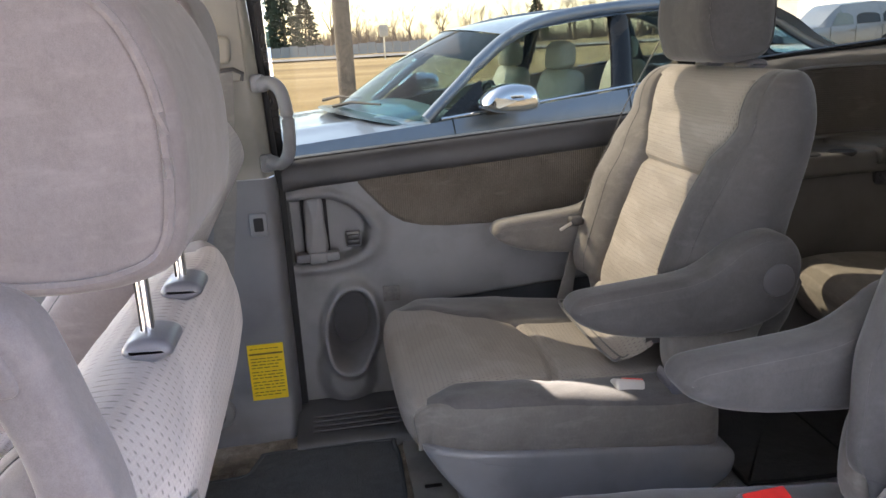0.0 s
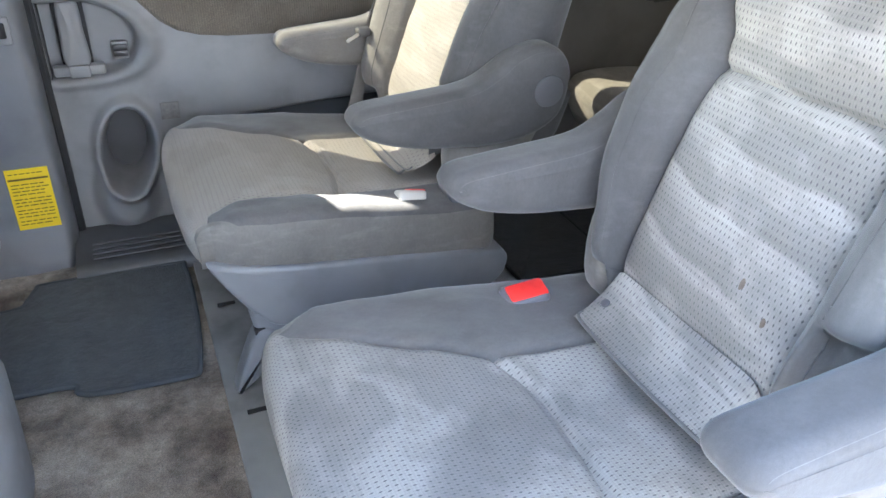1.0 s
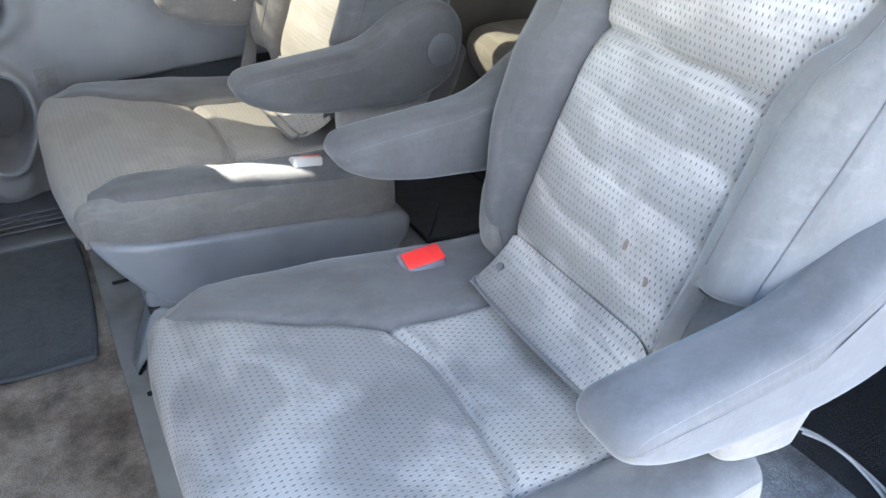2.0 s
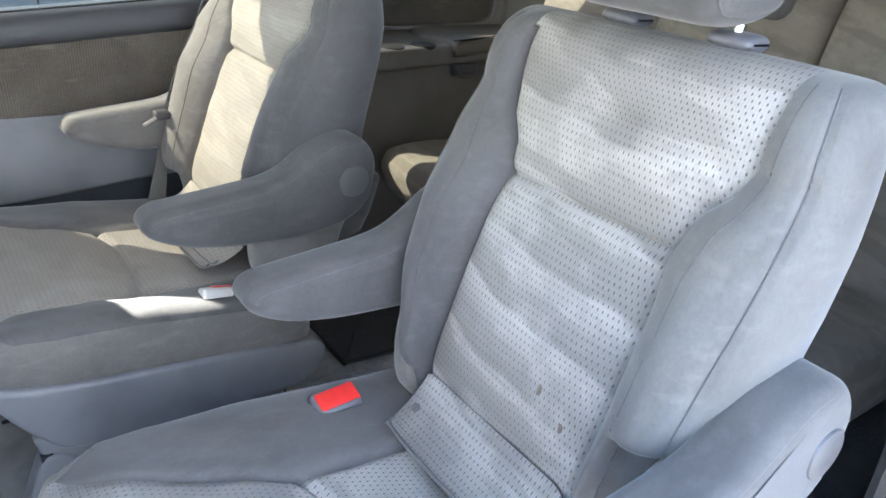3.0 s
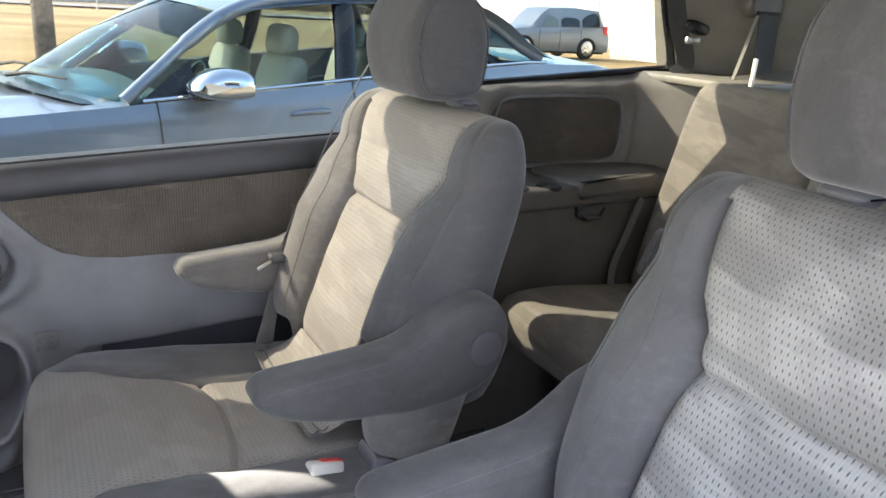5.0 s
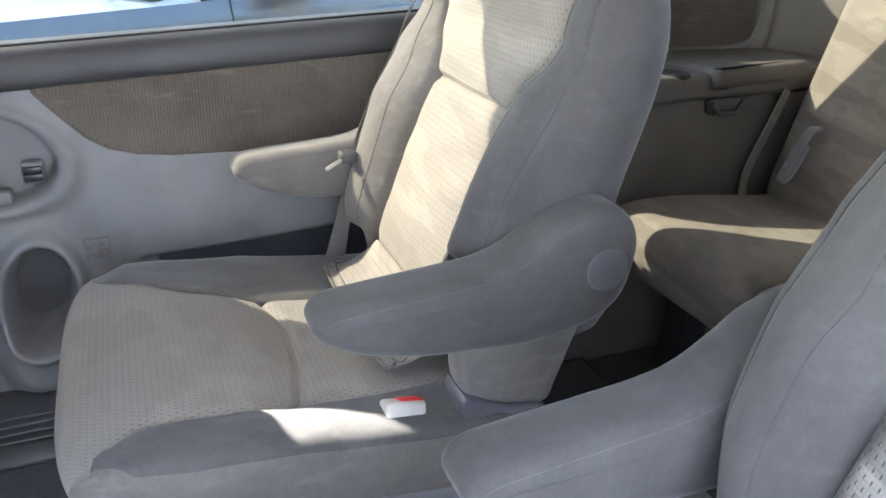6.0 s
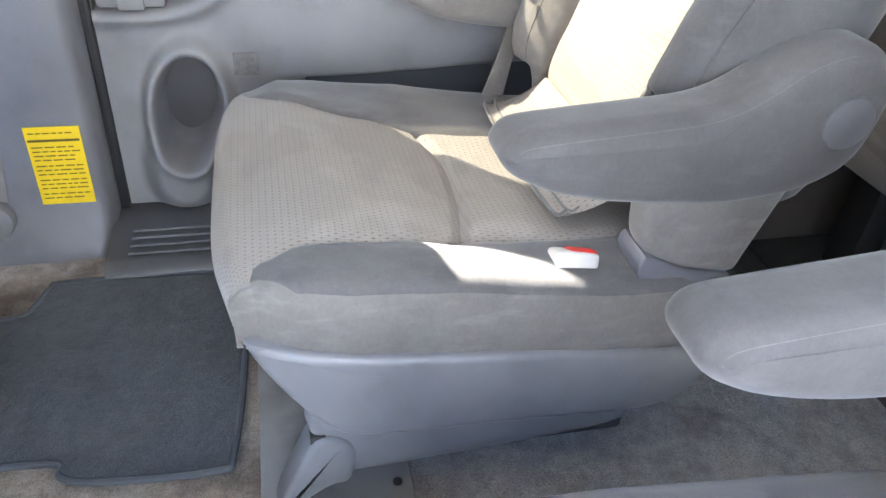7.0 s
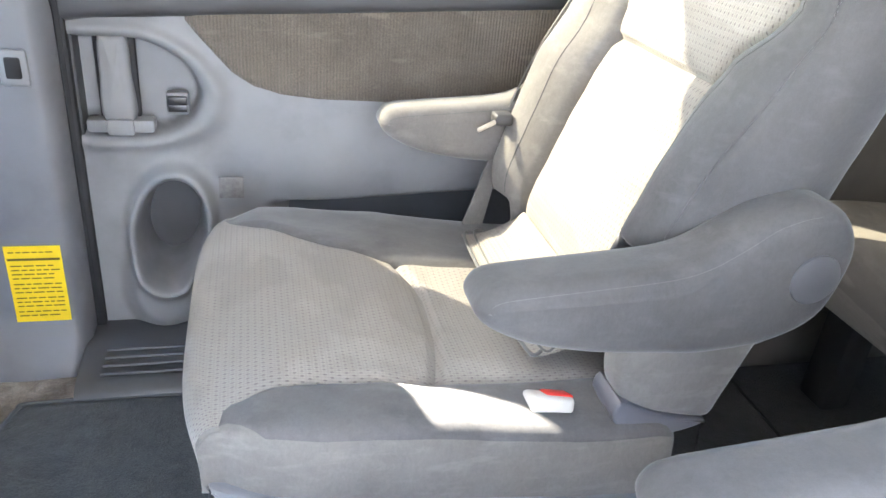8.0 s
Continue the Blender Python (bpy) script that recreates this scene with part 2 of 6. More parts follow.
CREAM = plain("cream_leather", (0.62, 0.58, 0.48), 0.5)
BLACK = plain("black_gloss", (0.012, 0.013, 0.015), 0.25)


# ---------------------------------------------------------------- mesh helpers
def part(name, bm, material, parent=None, label="", smooth=40):
    """Links a bmesh as one mesh object, under a thing or a part where one is given."""
    me = bpy.data.meshes.new(name)
    bm.normal_update()
    bm.to_mesh(me)
    bm.free()
    for mat in material if isinstance(material, (list, tuple)) else (material,):
        me.materials.append(mat)
    if smooth:
        me.shade_smooth()
        if smooth < 180:
            me.set_sharp_from_angle(angle=radians(smooth))
    ob = new(name, me)
    ob.parent = parent
    if label:
        ob["label"] = label
    return ob


def empty(name, label, category, group="", at=(0, 0, 0), kind=""):
    ob = new(name)
    ob.location = at
    ob.empty_display_size = 0.1
    return tagged(ob, label, category, group, kind)


def sheet(fn, us, vs, uv=None, bm=None, flip=False, close=False):
    """A grid of quads over the parameters us x vs; fn gives the place, uv the texture place."""
    bm = bm or bmesh.new()
    lay = bm.loops.layers.uv.verify()
    vert = [[bm.verts.new(fn(u, v)) for v in vs] for u in us]
    n = len(vs)
    for i in range(len(us) - 1):
        for j in range(n if close else n - 1):
            k = (j + 1) % n
            ids = [(i, j), (i + 1, j), (i + 1, k), (i, k)]
            if flip:
                ids.reverse()
            quad = [vert[a][b] for a, b in ids]
            if len(set(quad)) < 4:
                continue
            f = bm.faces.new(quad)
            if uv:
                for l, (a, b) in zip(f.loops, ids):
                    l[lay].uv = uv(us[a], vs[b])
    return bm


def span(a, b, n):
    return [a + (b - a) * i / n for i in range(n + 1)]


def curve(points, n=10, closed=True):
    """Points on a smooth curve through the given ones."""
    pts = [Vector(p) for p in points]
    m = len(pts)
    out = []
    for i in range(m if closed else m - 1):
        p0, p1, p2, p3 = (pts[(i + k) % m] if closed else pts[max(0, min(m - 1, i + k))] for k in (-1, 0, 1, 2))
        for j in range(n):
            t = j / n
            out.append(0.5 * (2 * p1 + (p2 - p0) * t + (2 * p0 - 5 * p1 + 4 * p2 - p3) * t * t + (3 * p1 - p0 - 3 * p2 + p3) * t ** 3))
    if not closed:
        out.append(pts[-1])
    return out


def area2(poly):
    return sum(a[0] * b[1] - b[0] * a[1] for a, b in zip(poly, poly[1:] + poly[:1]))


def pillow(profile, half, r, segs=6, bulge=0.0, bm=None, at=0.0, place=None):
    """A slab of the given side outline (a, b), from -half to half across, with edges rounded to r."""
    bm = bm or bmesh.new()
    poly = [Vector(p[:2]) for p in profile]
    if area2(poly) < 0:
        poly.reverse()
    n = len(poly)
    norm = []
    for i in range(n):
        d = (poly[(i + 1) % n] - poly[i - 1]).normalized()
        norm.append(Vector((d.y, -d.x)))
    place = place or (lambda a, b, c: (a, c + at, b))
    rings = []
    steps = [(-1, k / segs) for k in range(segs + 1)] + [(1, k / segs) for k in range(segs, -1, -1)]
    for side, k in steps:
        ang = k * math.pi / 2
        inset = r * (1 - math.sin(ang))
        c = side * (half - r + r * math.cos(ang))
        rings.append([bm.verts.new(place(*(p - q * inset), c)) for p, q in zip(poly, norm)])
    for ra, rb in zip(rings, rings[1:]):
        for i in range(n):
            j = (i + 1) % n
            bm.faces.new((ra[i], ra[j], rb[j], rb[i]))
    for ring, side in ((rings[0], -1), (rings[-1], 1)):
        if bulge == 0.0:
            bm.faces.new(ring[::-1] if side < 0 else ring)
            continue
        cen = sum((v.co for v in ring), Vector()) / n
        prev = ring
        for shrink in (0.66, 0.33):
            nxt = []
            for v in ring:
                co = cen + (v.co - cen) * shrink
                push = bulge * (1 - shrink * shrink) * side
                base = Vector(place(0, 0, 0))
                co += (Vector(place(0, 0, push)) - base)
                nxt.append(bm.verts.new(co))
            for i in range(n):
                j = (i + 1) % n
                bm.faces.new((prev[j], prev[i], nxt[i], nxt[j]) if side < 0 else (prev[i], prev[j], nxt[j], nxt[i]))
            prev = nxt
        mid = bm.verts.new(cen + (Vector(place(0, 0, bulge * side)) - Vector(place(0, 0, 0))))
        for i in range(n):
            j = (i + 1) % n
            bm.faces.new((prev[j], prev[i], mid) if side < 0 else (prev[i], prev[j], mid))
    bmesh.ops.recalc_face_normals(bm, faces=bm.faces)
    return bm


def block(lo, hi, bevel=0.005, segs=2, bm=None, m=None):
    """A box between two corners with rounded edges."""
    own = bmesh.new()
    c = [(a + b) / 2 for a, b in zip(lo, hi)]
    s = [b - a for a, b in zip(lo, hi)]
    bmesh.ops.create_cube(own, size=1, matrix=Matrix.Translation(c) @ Matrix.Diagonal((*s, 1)))
    if bevel:
        bmesh.ops.bevel(own, geom=own.edges[:], offset=min(bevel, min(s) * 0.49), segments=segs, affect="EDGES", profile=0.5)
    if m:
        own.transform(m)
    if bm is None:
        return own
    return add_to(bm, own)


def add_to(bm, own):
    me = bpy.data.meshes.new("tmp")
    own.to_mesh(me)
    own.free()
    bm.from_mesh(me)
    bpy.data.meshes.remove(me)
    return bm


def tube(points, radius, n=10, bm=None, closed=False, flat=1.0):
    """A round rod along a line of points; radius may be a list; flat squeezes it across."""
    bm = bm or bmesh.new()
    pts = [Vector(p) for p in points]
    m = len(pts)
    rad = radius if isinstance(radius, (list, tuple)) else [radius] * m
    up = Vector((0, 0, 1))
    rings = []
    for i, p in enumerate(pts):
        a = pts[(i - 1) % m] if closed or i else p
        b = pts[(i + 1) % m] if closed or i < m - 1 else p
        d = (b - a).normalized()
        side = d.cross(up)
        if side.length < 0.05:
            side = d.cross(Vector((0, 1, 0)))
        side.normalize()
        over = side.cross(d).normalized()
        rings.append([bm.verts.new(p + rad[i] * (math.cos(t) * side + math.sin(t) * over * flat)) for t in (2 * math.pi * k / n for k in range(n))])
    for i in range(m if closed else m - 1):
        ra, rb = rings[i], rings[(i + 1) % m]
        for k in range(n):
            bm.faces.new((ra[k], ra[(k + 1) % n], rb[(k + 1) % n], rb[k]))
    if not closed:
        bm.faces.new(rings[0][::-1])
        bm.faces.new(rings[-1])
    return bm


def disc(centre, axis, radius, depth, bevel=0.004, n=28, bm=None):
    own = bmesh.new()
    m = Matrix.Translation(centre) @ Vector(axis).to_track_quat("Z", "Y").to_matrix().to_4x4()
    bmesh.ops.create_cone(own, cap_ends=True, segments=n, radius1=radius, radius2=radius, depth=depth)
    if bevel:
        rim = [e for e in own.edges if abs(e.verts[0].co.z - e.verts[1].co.z) < 1e-6]
        bmesh.ops.bevel(own, geom=rim, offset=bevel, segments=2, affect="EDGES", profile=0.5)
    own.transform(m)
    return own if bm is None else add_to(bm, own)


def ribbon(points, width, thick=0.0015, side=(0, 1, 0), bm=None):
    """A strap along a line of points, with a little thickness; width may be a list."""
    bm = bm or bmesh.new()
    pts = [Vector(p) for p in points]
    s = Vector(side).normalized()
    wide = width if isinstance(width, (list, tuple)) else [width] * len(pts)
    rings = []
    for i, p in enumerate(pts):
        d = (pts[min(i + 1, len(pts) - 1)] - pts[max(i - 1, 0)]).normalized()
        w = (s - d * s.dot(d)).normalized()
        nn = d.cross(w) * thick
        rings.append([bm.verts.new(p + a * w * wide[i] / 2 + b * nn) for a, b in ((-1, -1), (1, -1), (1, 1), (-1, 1))])
    for ra, rb in zip(rings, rings[1:]):
        for k in range(4):
            bm.faces.new((ra[k], ra[(k + 1) % 4], rb[(k + 1) % 4], rb[k]))
    bm.faces.new(rings[0][::-1])
    bm.faces.new(rings[-1])
    return bm


def interp(x, *pts):
    """Smooth interpolation through (x, y) pairs."""
    if x <= pts[0][0]:
        return pts[0][1]
    for (a, p), (b, q) in zip(pts, pts[1:]):
        if x <= b:
            t = (x - a) / (b - a)
            t = t * t * (3 - 2 * t)
            return p + (q - p) * t
    return pts[-1][1]


def lin(x, *pts):
    if x <= pts[0][0]:
        return pts[0][1]
    for (a, p), (b, q) in zip(pts, pts[1:]):
        if x <= b:
            return p + (q - p) * (x - a) / (b - a)
    return pts[-1][1]


def dense(a, b, n, *near, fine=0.012):
    """Even steps with extra ones close to seams."""
    out = set(span(a, b, n))
    for s in near:
        for k in (-3, -2, -1, 0, 1, 2, 3):
            if a <= s + k * fine <= b:
                out.add(s + k * fine)
    return sorted(out)


def groove(d, width, depth):
    return depth * math.exp(-(d / width) ** 2)


# ---------------------------------------------------------------- the van's shell
FLOOR_X0, FLOOR_X1 = -1.75, 2.25
Y_R, Y_L, MID = 1.43, -0.23, 0.60


def belt(x):
    """Height of the lower edge of the window ledge along the side."""
    return 0.594 + 0.062 * x


def van_floor():
    fl = empty("floor", "grey carpeted minivan floor with brown stains", "floor", kind="structure")

    def fz(x, y):
        return 0.004 * noise.noise((x * 9, y * 9, 3)) + 0.003 * noise.noise((x * 30, y * 30, 7)) - 0.006

    part("carpet", sheet(lambda x, y: (x, y, fz(x, y)), span(0.345, 1.09, 70), span(Y_L - 0.02, Y_R + 0.06, 70), flip=True), CARPET, fl, smooth=180)
    part("front_carpet", sheet(lambda x, y: (x, y, fz(x, y) - (0.10 if x < -0.55 else 0)), span(FLOOR_X0, 0.165, 90), span(Y_L - 0.02, Y_R + 0.06, 70), flip=True), CARPET_STAINED, fl,
         "brown stained carpet", smooth=180)
    # shade below the bench, put into the carpet's colour
    part("rear_carpet", sheet(lambda x, y: (x, y, fz(x, y)), span(1.09, FLOOR_X1, 60), span(Y_L - 0.02, Y_R + 0.06, 70), flip=True), CARPET_SHADED, fl, "rear footwell carpet with shade put into its colour", smooth=180)
    # the grey cover plate of the seat tracks, with its slots and screws
    plate = part("track_cover", block((0.158, Y_L, -0.03), (0.35, 1.30, 0.004), 0.004), PLATE, fl, "dusty grey plastic plate")
    slots = bmesh.new()
    for y in (0.66, 1.02):
        block((0.185, y - 0.006, 0.0035), (0.222, y + 0.006, 0.0055), 0.001, 1, slots)
    part("slot", slots, RUBBER, plate)
    for x, y in ((0.33, 0.74),):
        part("screw", disc((x, y, 0.0045), (0, 0, 1), 0.006, 0.003, 0.001, 12), RUBBER, plate)
    part("underbody", block((FLOOR_X0 - 0.1, Y_L - 0.12, -0.20), (FLOOR_X1, Y_R + 0.16, -0.14), 0.02), RUBBER, fl)
    return fl


van_floor()


def floor_mat():
    mat = empty("floor_mat", "dark grey carpet floor mat with stitched edge", "floor mat")
    # outline with rounded corners, a step at the front edge and a notch beside the pillar
    out = [(0.125, 0.82), (0.10, 0.793), (-0.04, 0.80), (-0.085, 0.815), (-0.105, 0.84), (-0.30, 0.845), (-0.42, 0.84), (-0.44, 0.90), (-0.44, 1.10), (-0.40, 1.13), (-0.215, 1.14),
           (-0.185, 1.17), (-0.17, 1.212), (-0.14, 1.228), (0.11, 1.222), (0.138, 1.20), (0.14, 1.0)]
    ring = curve([(x, y, 0) for x, y in out], 5)
    poly = [(p.x, p.y) for p in ring]
    bm = pillow(poly, 0.006, 0.004, 3, place=lambda a, b, c: (a, b, 0.006 + c))
    part("mat_pad", bm, MAT, mat)
    part("binding", tube([(p.x, p.y, 0.009) for p in ring], 0.0055, 8, closed=True), MAT_EDGE, mat, "dark stitched edge")


floor_mat()


# added dark sheet for the shade behind the far chair
def footwell_shade():
    mat = empty("rear_floor_shade", "dark sheet on the floor behind the chair, in place of shade", "floor mat")
    out = [(0.84, 0.90), (0.86, 0.87), (1.07, 0.86), (1.09, 0.89), (1.10, 1.18), (1.07, 1.20), (0.87, 1.20), (0.84, 1.17)]
    ring = curve([(x, y, 0) for x, y in out], 5)
    part("mat_pad", pillow([(p.x, p.y) for p in ring], 0.005, 0.003, 3, place=lambda a, b, c: (a, b, 0.004 + c)), CARPET_SHADED, mat)
    part("binding", tube([(p.x, p.y, 0.007) for p in ring], 0.004, 8, closed=True), RUBBER, mat)


footwell_shade()


SILL_PLASTIC = plastic("sill_plastic", (0.068, 0.070, 0.074), 0.38)


def sill():
    s = empty("door_sill", "dark grey ribbed plastic step plate along the sliding door", "door sill", kind="structure")
    prof = [(1.222, -0.03), (1.222, 0.006), (1.228, 0.020), (1.240, 0.028), (1.256, 0.031), (1.30, 0.034), (1.44, 0.036), (1.44, -0.03)]
    bm = bmesh.new()
    for a, b in (((-0.088), 1.0),):
        rings = [[bm.verts.new((x, y, z)) for y, z in prof] for x in (a, a + 0.012, b)]
        for r0, r1 in zip(rings, rings[1:]):
            for i in range(len(prof) - 1):
                bm.faces.new((r0[i], r0[i + 1], r1[i + 1], r1[i]))
        bm.faces.new(rings[0])
    part("step_plate", bm, SILL_PLASTIC, s)
    for y in (1.262, 1.286, 1.310, 1.334):
        part("rib", tube([(-0.05, y, 0.036), (0.2, y, 0.037), (0.95, y, 0.038)], 0.0045, 8, flat=0.6), SILL_PLASTIC, s)


sill()


def tumble(ob, k):
    """Leans what stands above the window ledge inwards, as a van's sides do."""
    for v in ob.data.vertices:
        if v.co.z > 0.66:
            v.co.y -= k * (v.co.z - 0.66) * (1 if v.co.y > MID else -1)
    return ob


# -- right sliding door
def ell(x, z, cx, cz, a, b, tilt=0.0):
    c, s = math.cos(tilt), math.sin(tilt)
    dx, dz = x - cx, z - cz
    return math.hypot((dx * c + dz * s) / a, (-dx * s + dz * c) / b)


def smooth01(t):
    t = max(0.0, min(1.0, t))
    return t * t * (3 - 2 * t)


def pull_pocket(x, z):
    """Signed nearness to the handle pocket: below 1 inside. Flat at the bottom and front, round at the rear."""
    dx = (x - (-0.01)) / (0.143 if x > -0.01 else 0.30)
    dz = (z - 0.482) / 0.083
    return (abs(dx) ** 2.6 + abs(dz) ** 2.6) ** (1 / 2.6) + max(0, x - 0.04) * max(0, z - 0.48) * 30


def door_depth(x, z):
    """How far the door's inner skin stands towards the cabin."""
    d = 0.0
    k = pull_pocket(x, z)
    d -= 0.048 * (1 - smooth01((k - 0.90) / 0.10))
    d += 0.011 * math.exp(-((k - 1.14) / 0.13) ** 2) * (1 if x > -0.055 else 0.6)
    # speaker pocket, a leaning oval hollow with a rolled lip and a swelling below it
    e = ell(x, z, 0.066, 0.228, 0.060, 0.099, -0.15)
    d += 0.026 * math.exp(-((e - 1.10) / 0.16) ** 2)
    low = ell(x, z, 0.045, 0.11, 0.072, 0.10)
    d += 0.036 * (1 - smooth01((low - 0.55) / 0.6)) * smooth01((e - 0.9) / 0.3)
    if e < 1.05:
        d -= 0.085 * (1 - smooth01((e - 0.66) / 0.34))
    # the panel bellies out under the cloth, with a map slot low down at the rear
    d += 0.018 * math.exp(-((z - 0.36) / 0.11) ** 2) * smooth01((x - 0.16) / 0.15)
    top = 0.285 + 0.02 * smooth01((x - 0.3) / 0.4)
    if x > 0.20:
        d -= 0.05 * smooth01((top - z) / 0.02) * smooth01((x - 0.22) / 0.08)
    d += 0.006 * smooth01((0.03 - z) / 0.03)
    return d


def cloth_low(x):
    """Lower edge of the door's cloth panel."""
    return lin(x, (0.105, 0.592), (0.125, 0.565), (0.15, 0.535), (0.18, 0.502), (0.215, 0.478), (0.26, 0.464), (0.32, 0.458), (0.45, 0.455), (0.62, 0.458), (0.88, 0.462))


def sliding_door():
    d = empty("sliding_door", "closed sliding door with grey plastic trim and brown cloth panel", "car door", kind="structure")
    xs = span(-0.066, 0.90, 200)

    def skin(x, s):
        z = 0.010 + (belt(x) - 0.010) * s
        return (x, Y_R - door_depth(x, z), z)

    part("inner_panel", sheet(skin, xs, span(0, 1, 125), flip=True), TRIM, d, smooth=180)
    edge = bmesh.new()
    block((-0.066, Y_R + 0.002, 0.012), (-0.060, Y_R + 0.10, 0.59), 0.002, 1, edge)
    block((-0.066, Y_R + 0.07, 0.0), (0.93, Y_R + 0.10, 0.62), 0.01, 1, edge)
    part("door_shell", edge, TRIM_DARK, d)
    # dark panel inside the map slot
    part("map_pocket", block((0.21, Y_R + 0.030, 0.02), (0.89, Y_R + 0.045, 0.33), 0.01), plastic("pocket_dark", (0.05, 0.055, 0.065), 0.6), d, "dark plastic panel in a recess low on the door")

    # cloth, slightly padded, edges tucked in
    def cloth(x, s):
        lo = cloth_low(x) + 0.004
        hi = belt(x) + 0.004
        z = lo + (hi - lo) * s
        dx = min(x - 0.105, 0.9 - x)
        edge = min((z - lo) * (1.0), dx * 0.9 + 0.001)
        pad = 0.010 * smooth01(edge / 0.018) - 0.003
        return (x, Y_R - max(0.0, door_depth(x, z)) * 0.6 - pad - 0.002 * noise.noise((x * 14, z * 14, 0)), z)

    part("cloth_panel", sheet(cloth, span(0.105, 0.90, 130), span(0, 1, 34), uv=lambda x, s: (x, s * 0.15), flip=True), CORD, d, "worn brown ribbed cloth panel", smooth=180)

    # window ledge
    prof = [(0.018, -0.004), (-0.012, 0.004), (-0.019, 0.025), (-0.012, 0.054), (0.004, 0.068), (0.030, 0.071), (0.060, 0.066), (0.060, -0.004)]
    pc = [(p.x, p.y) for p in curve([(a, b, 0) for a, b in prof], 4)]
    part("window_ledge", sheet(lambda x, i: (x, Y_R + pc[i][0], belt(x) + pc[i][1] - 0.004 * (x < -0.06)), span(-0.068, 0.935, 24), list(range(len(pc))), close=True), TRIM_DARK, d, "dark grey padded ledge")
    part("glass_run", tube([(x, Y_R + 0.012, belt(x) + 0.0685) for x in span(-0.06, 0.93, 12)], 0.0045, 8), RUBBER, d, "black seal along the glass")
    # inside handle, its foot, and the lock switch
    h = part("pull_handle", pillow(curve([(-0.026, 0.425), (-0.027, 0.50), (-0.024, 0.562), (-0.004, 0.566), (0.018, 0.562), (0.021, 0.50), (0.022, 0.425)], 4), 0.014, 0.010, 5, 0.004, at=Y_R + 0.012), TRIM, d, "grey pull handle")
    foot = block((-0.055, Y_R - 0.004, 0.405), (0.052, Y_R + 0.03, 0.428), 0.006)
    block((-0.022, Y_R - 0.010, 0.402), (0.020, Y_R + 0.0, 0.430), 0.004, 2, foot)
    part("handle_foot", foot, TRIM, h)
    # black plate added for the shade around the handle
    part("handle_shade", block((-0.034, Y_R + 0.018, 0.426), (0.029, Y_R + 0.034, 0.572), 0.003), RUBBER, h, "black plate behind the handle, in place of its shade")
    sw = part("lock_switch", block((0.070, Y_R + 0.020, 0.430), (0.107, Y_R + 0.040, 0.470), 0.006), TRIM, d, "grey lock switch with black key")
    key = block((0.073, Y_R + 0.014, 0.437), (0.104, Y_R + 0.024, 0.450), 0.002)
    block((0.073, Y_R + 0.012, 0.450), (0.104, Y_R + 0.024, 0.464), 0.002, 2, key)
    part("switch_key", key, plain("switch_grey", (0.018, 0.018, 0.020), 0.3), sw)
    # faint worn square
    part("worn_patch", block((0.150, Y_R - 0.0150, 0.290), (0.192, Y_R - 0.012, 0.330), 0.001), plain("patch_brown", (0.150, 0.143, 0.135), 0.9, 0, 0.22, 160), d, "faint brown adhesive mark")
    # black seal round the door and the glass frame
    tall = [(-0.073, Y_R - 0.006, 0.012), (-0.075, Y_R - 0.008, 0.3), (-0.076, Y_R - 0.010, 0.60), (-0.086, Y_R - 0.004, 0.90), (-0.098, Y_R - 0.004, 1.22)]
    tumble(part("seal", tube(tall, 0.0075, 8), RUBBER, d), 0.16)
    part("gap_seal", block((-0.082, Y_R - 0.014, -0.02), (-0.064, Y_R + 0.012, 0.66), 0.004), RUBBER, d, "black rubber door seal")
    fr = bmesh.new()
    for z0 in (0.66, 0.86, 1.06):
        block((-0.076 - 0.045 * (z0 - 0.66), Y_R - 0.002, z0), (-0.058 - 0.045 * (z0 - 0.66), Y_R + 0.022, z0 + 0.2), 0, 1, fr)
    block((-0.07, Y_R + 0.02, 1.225), (0.98, Y_R + 0.06, 1.27), 0.004, 1, fr)
    block((0.92, Y_R + 0.02, 0.64), (0.975, Y_R + 0.06, 1.25), 0.004, 1, fr)
    tumble(part("window_frame", fr, BLACK, d), 0.18)
    pane = part("pane", sheet(lambda x, z: (x, Y_R + 0.018, z), [-0.06, 0.93], [0.645, 1.24]), GLASS_DARK, d, "tinted window pane", smooth=0)
    tumble(pane, 0.18)


sliding_door()


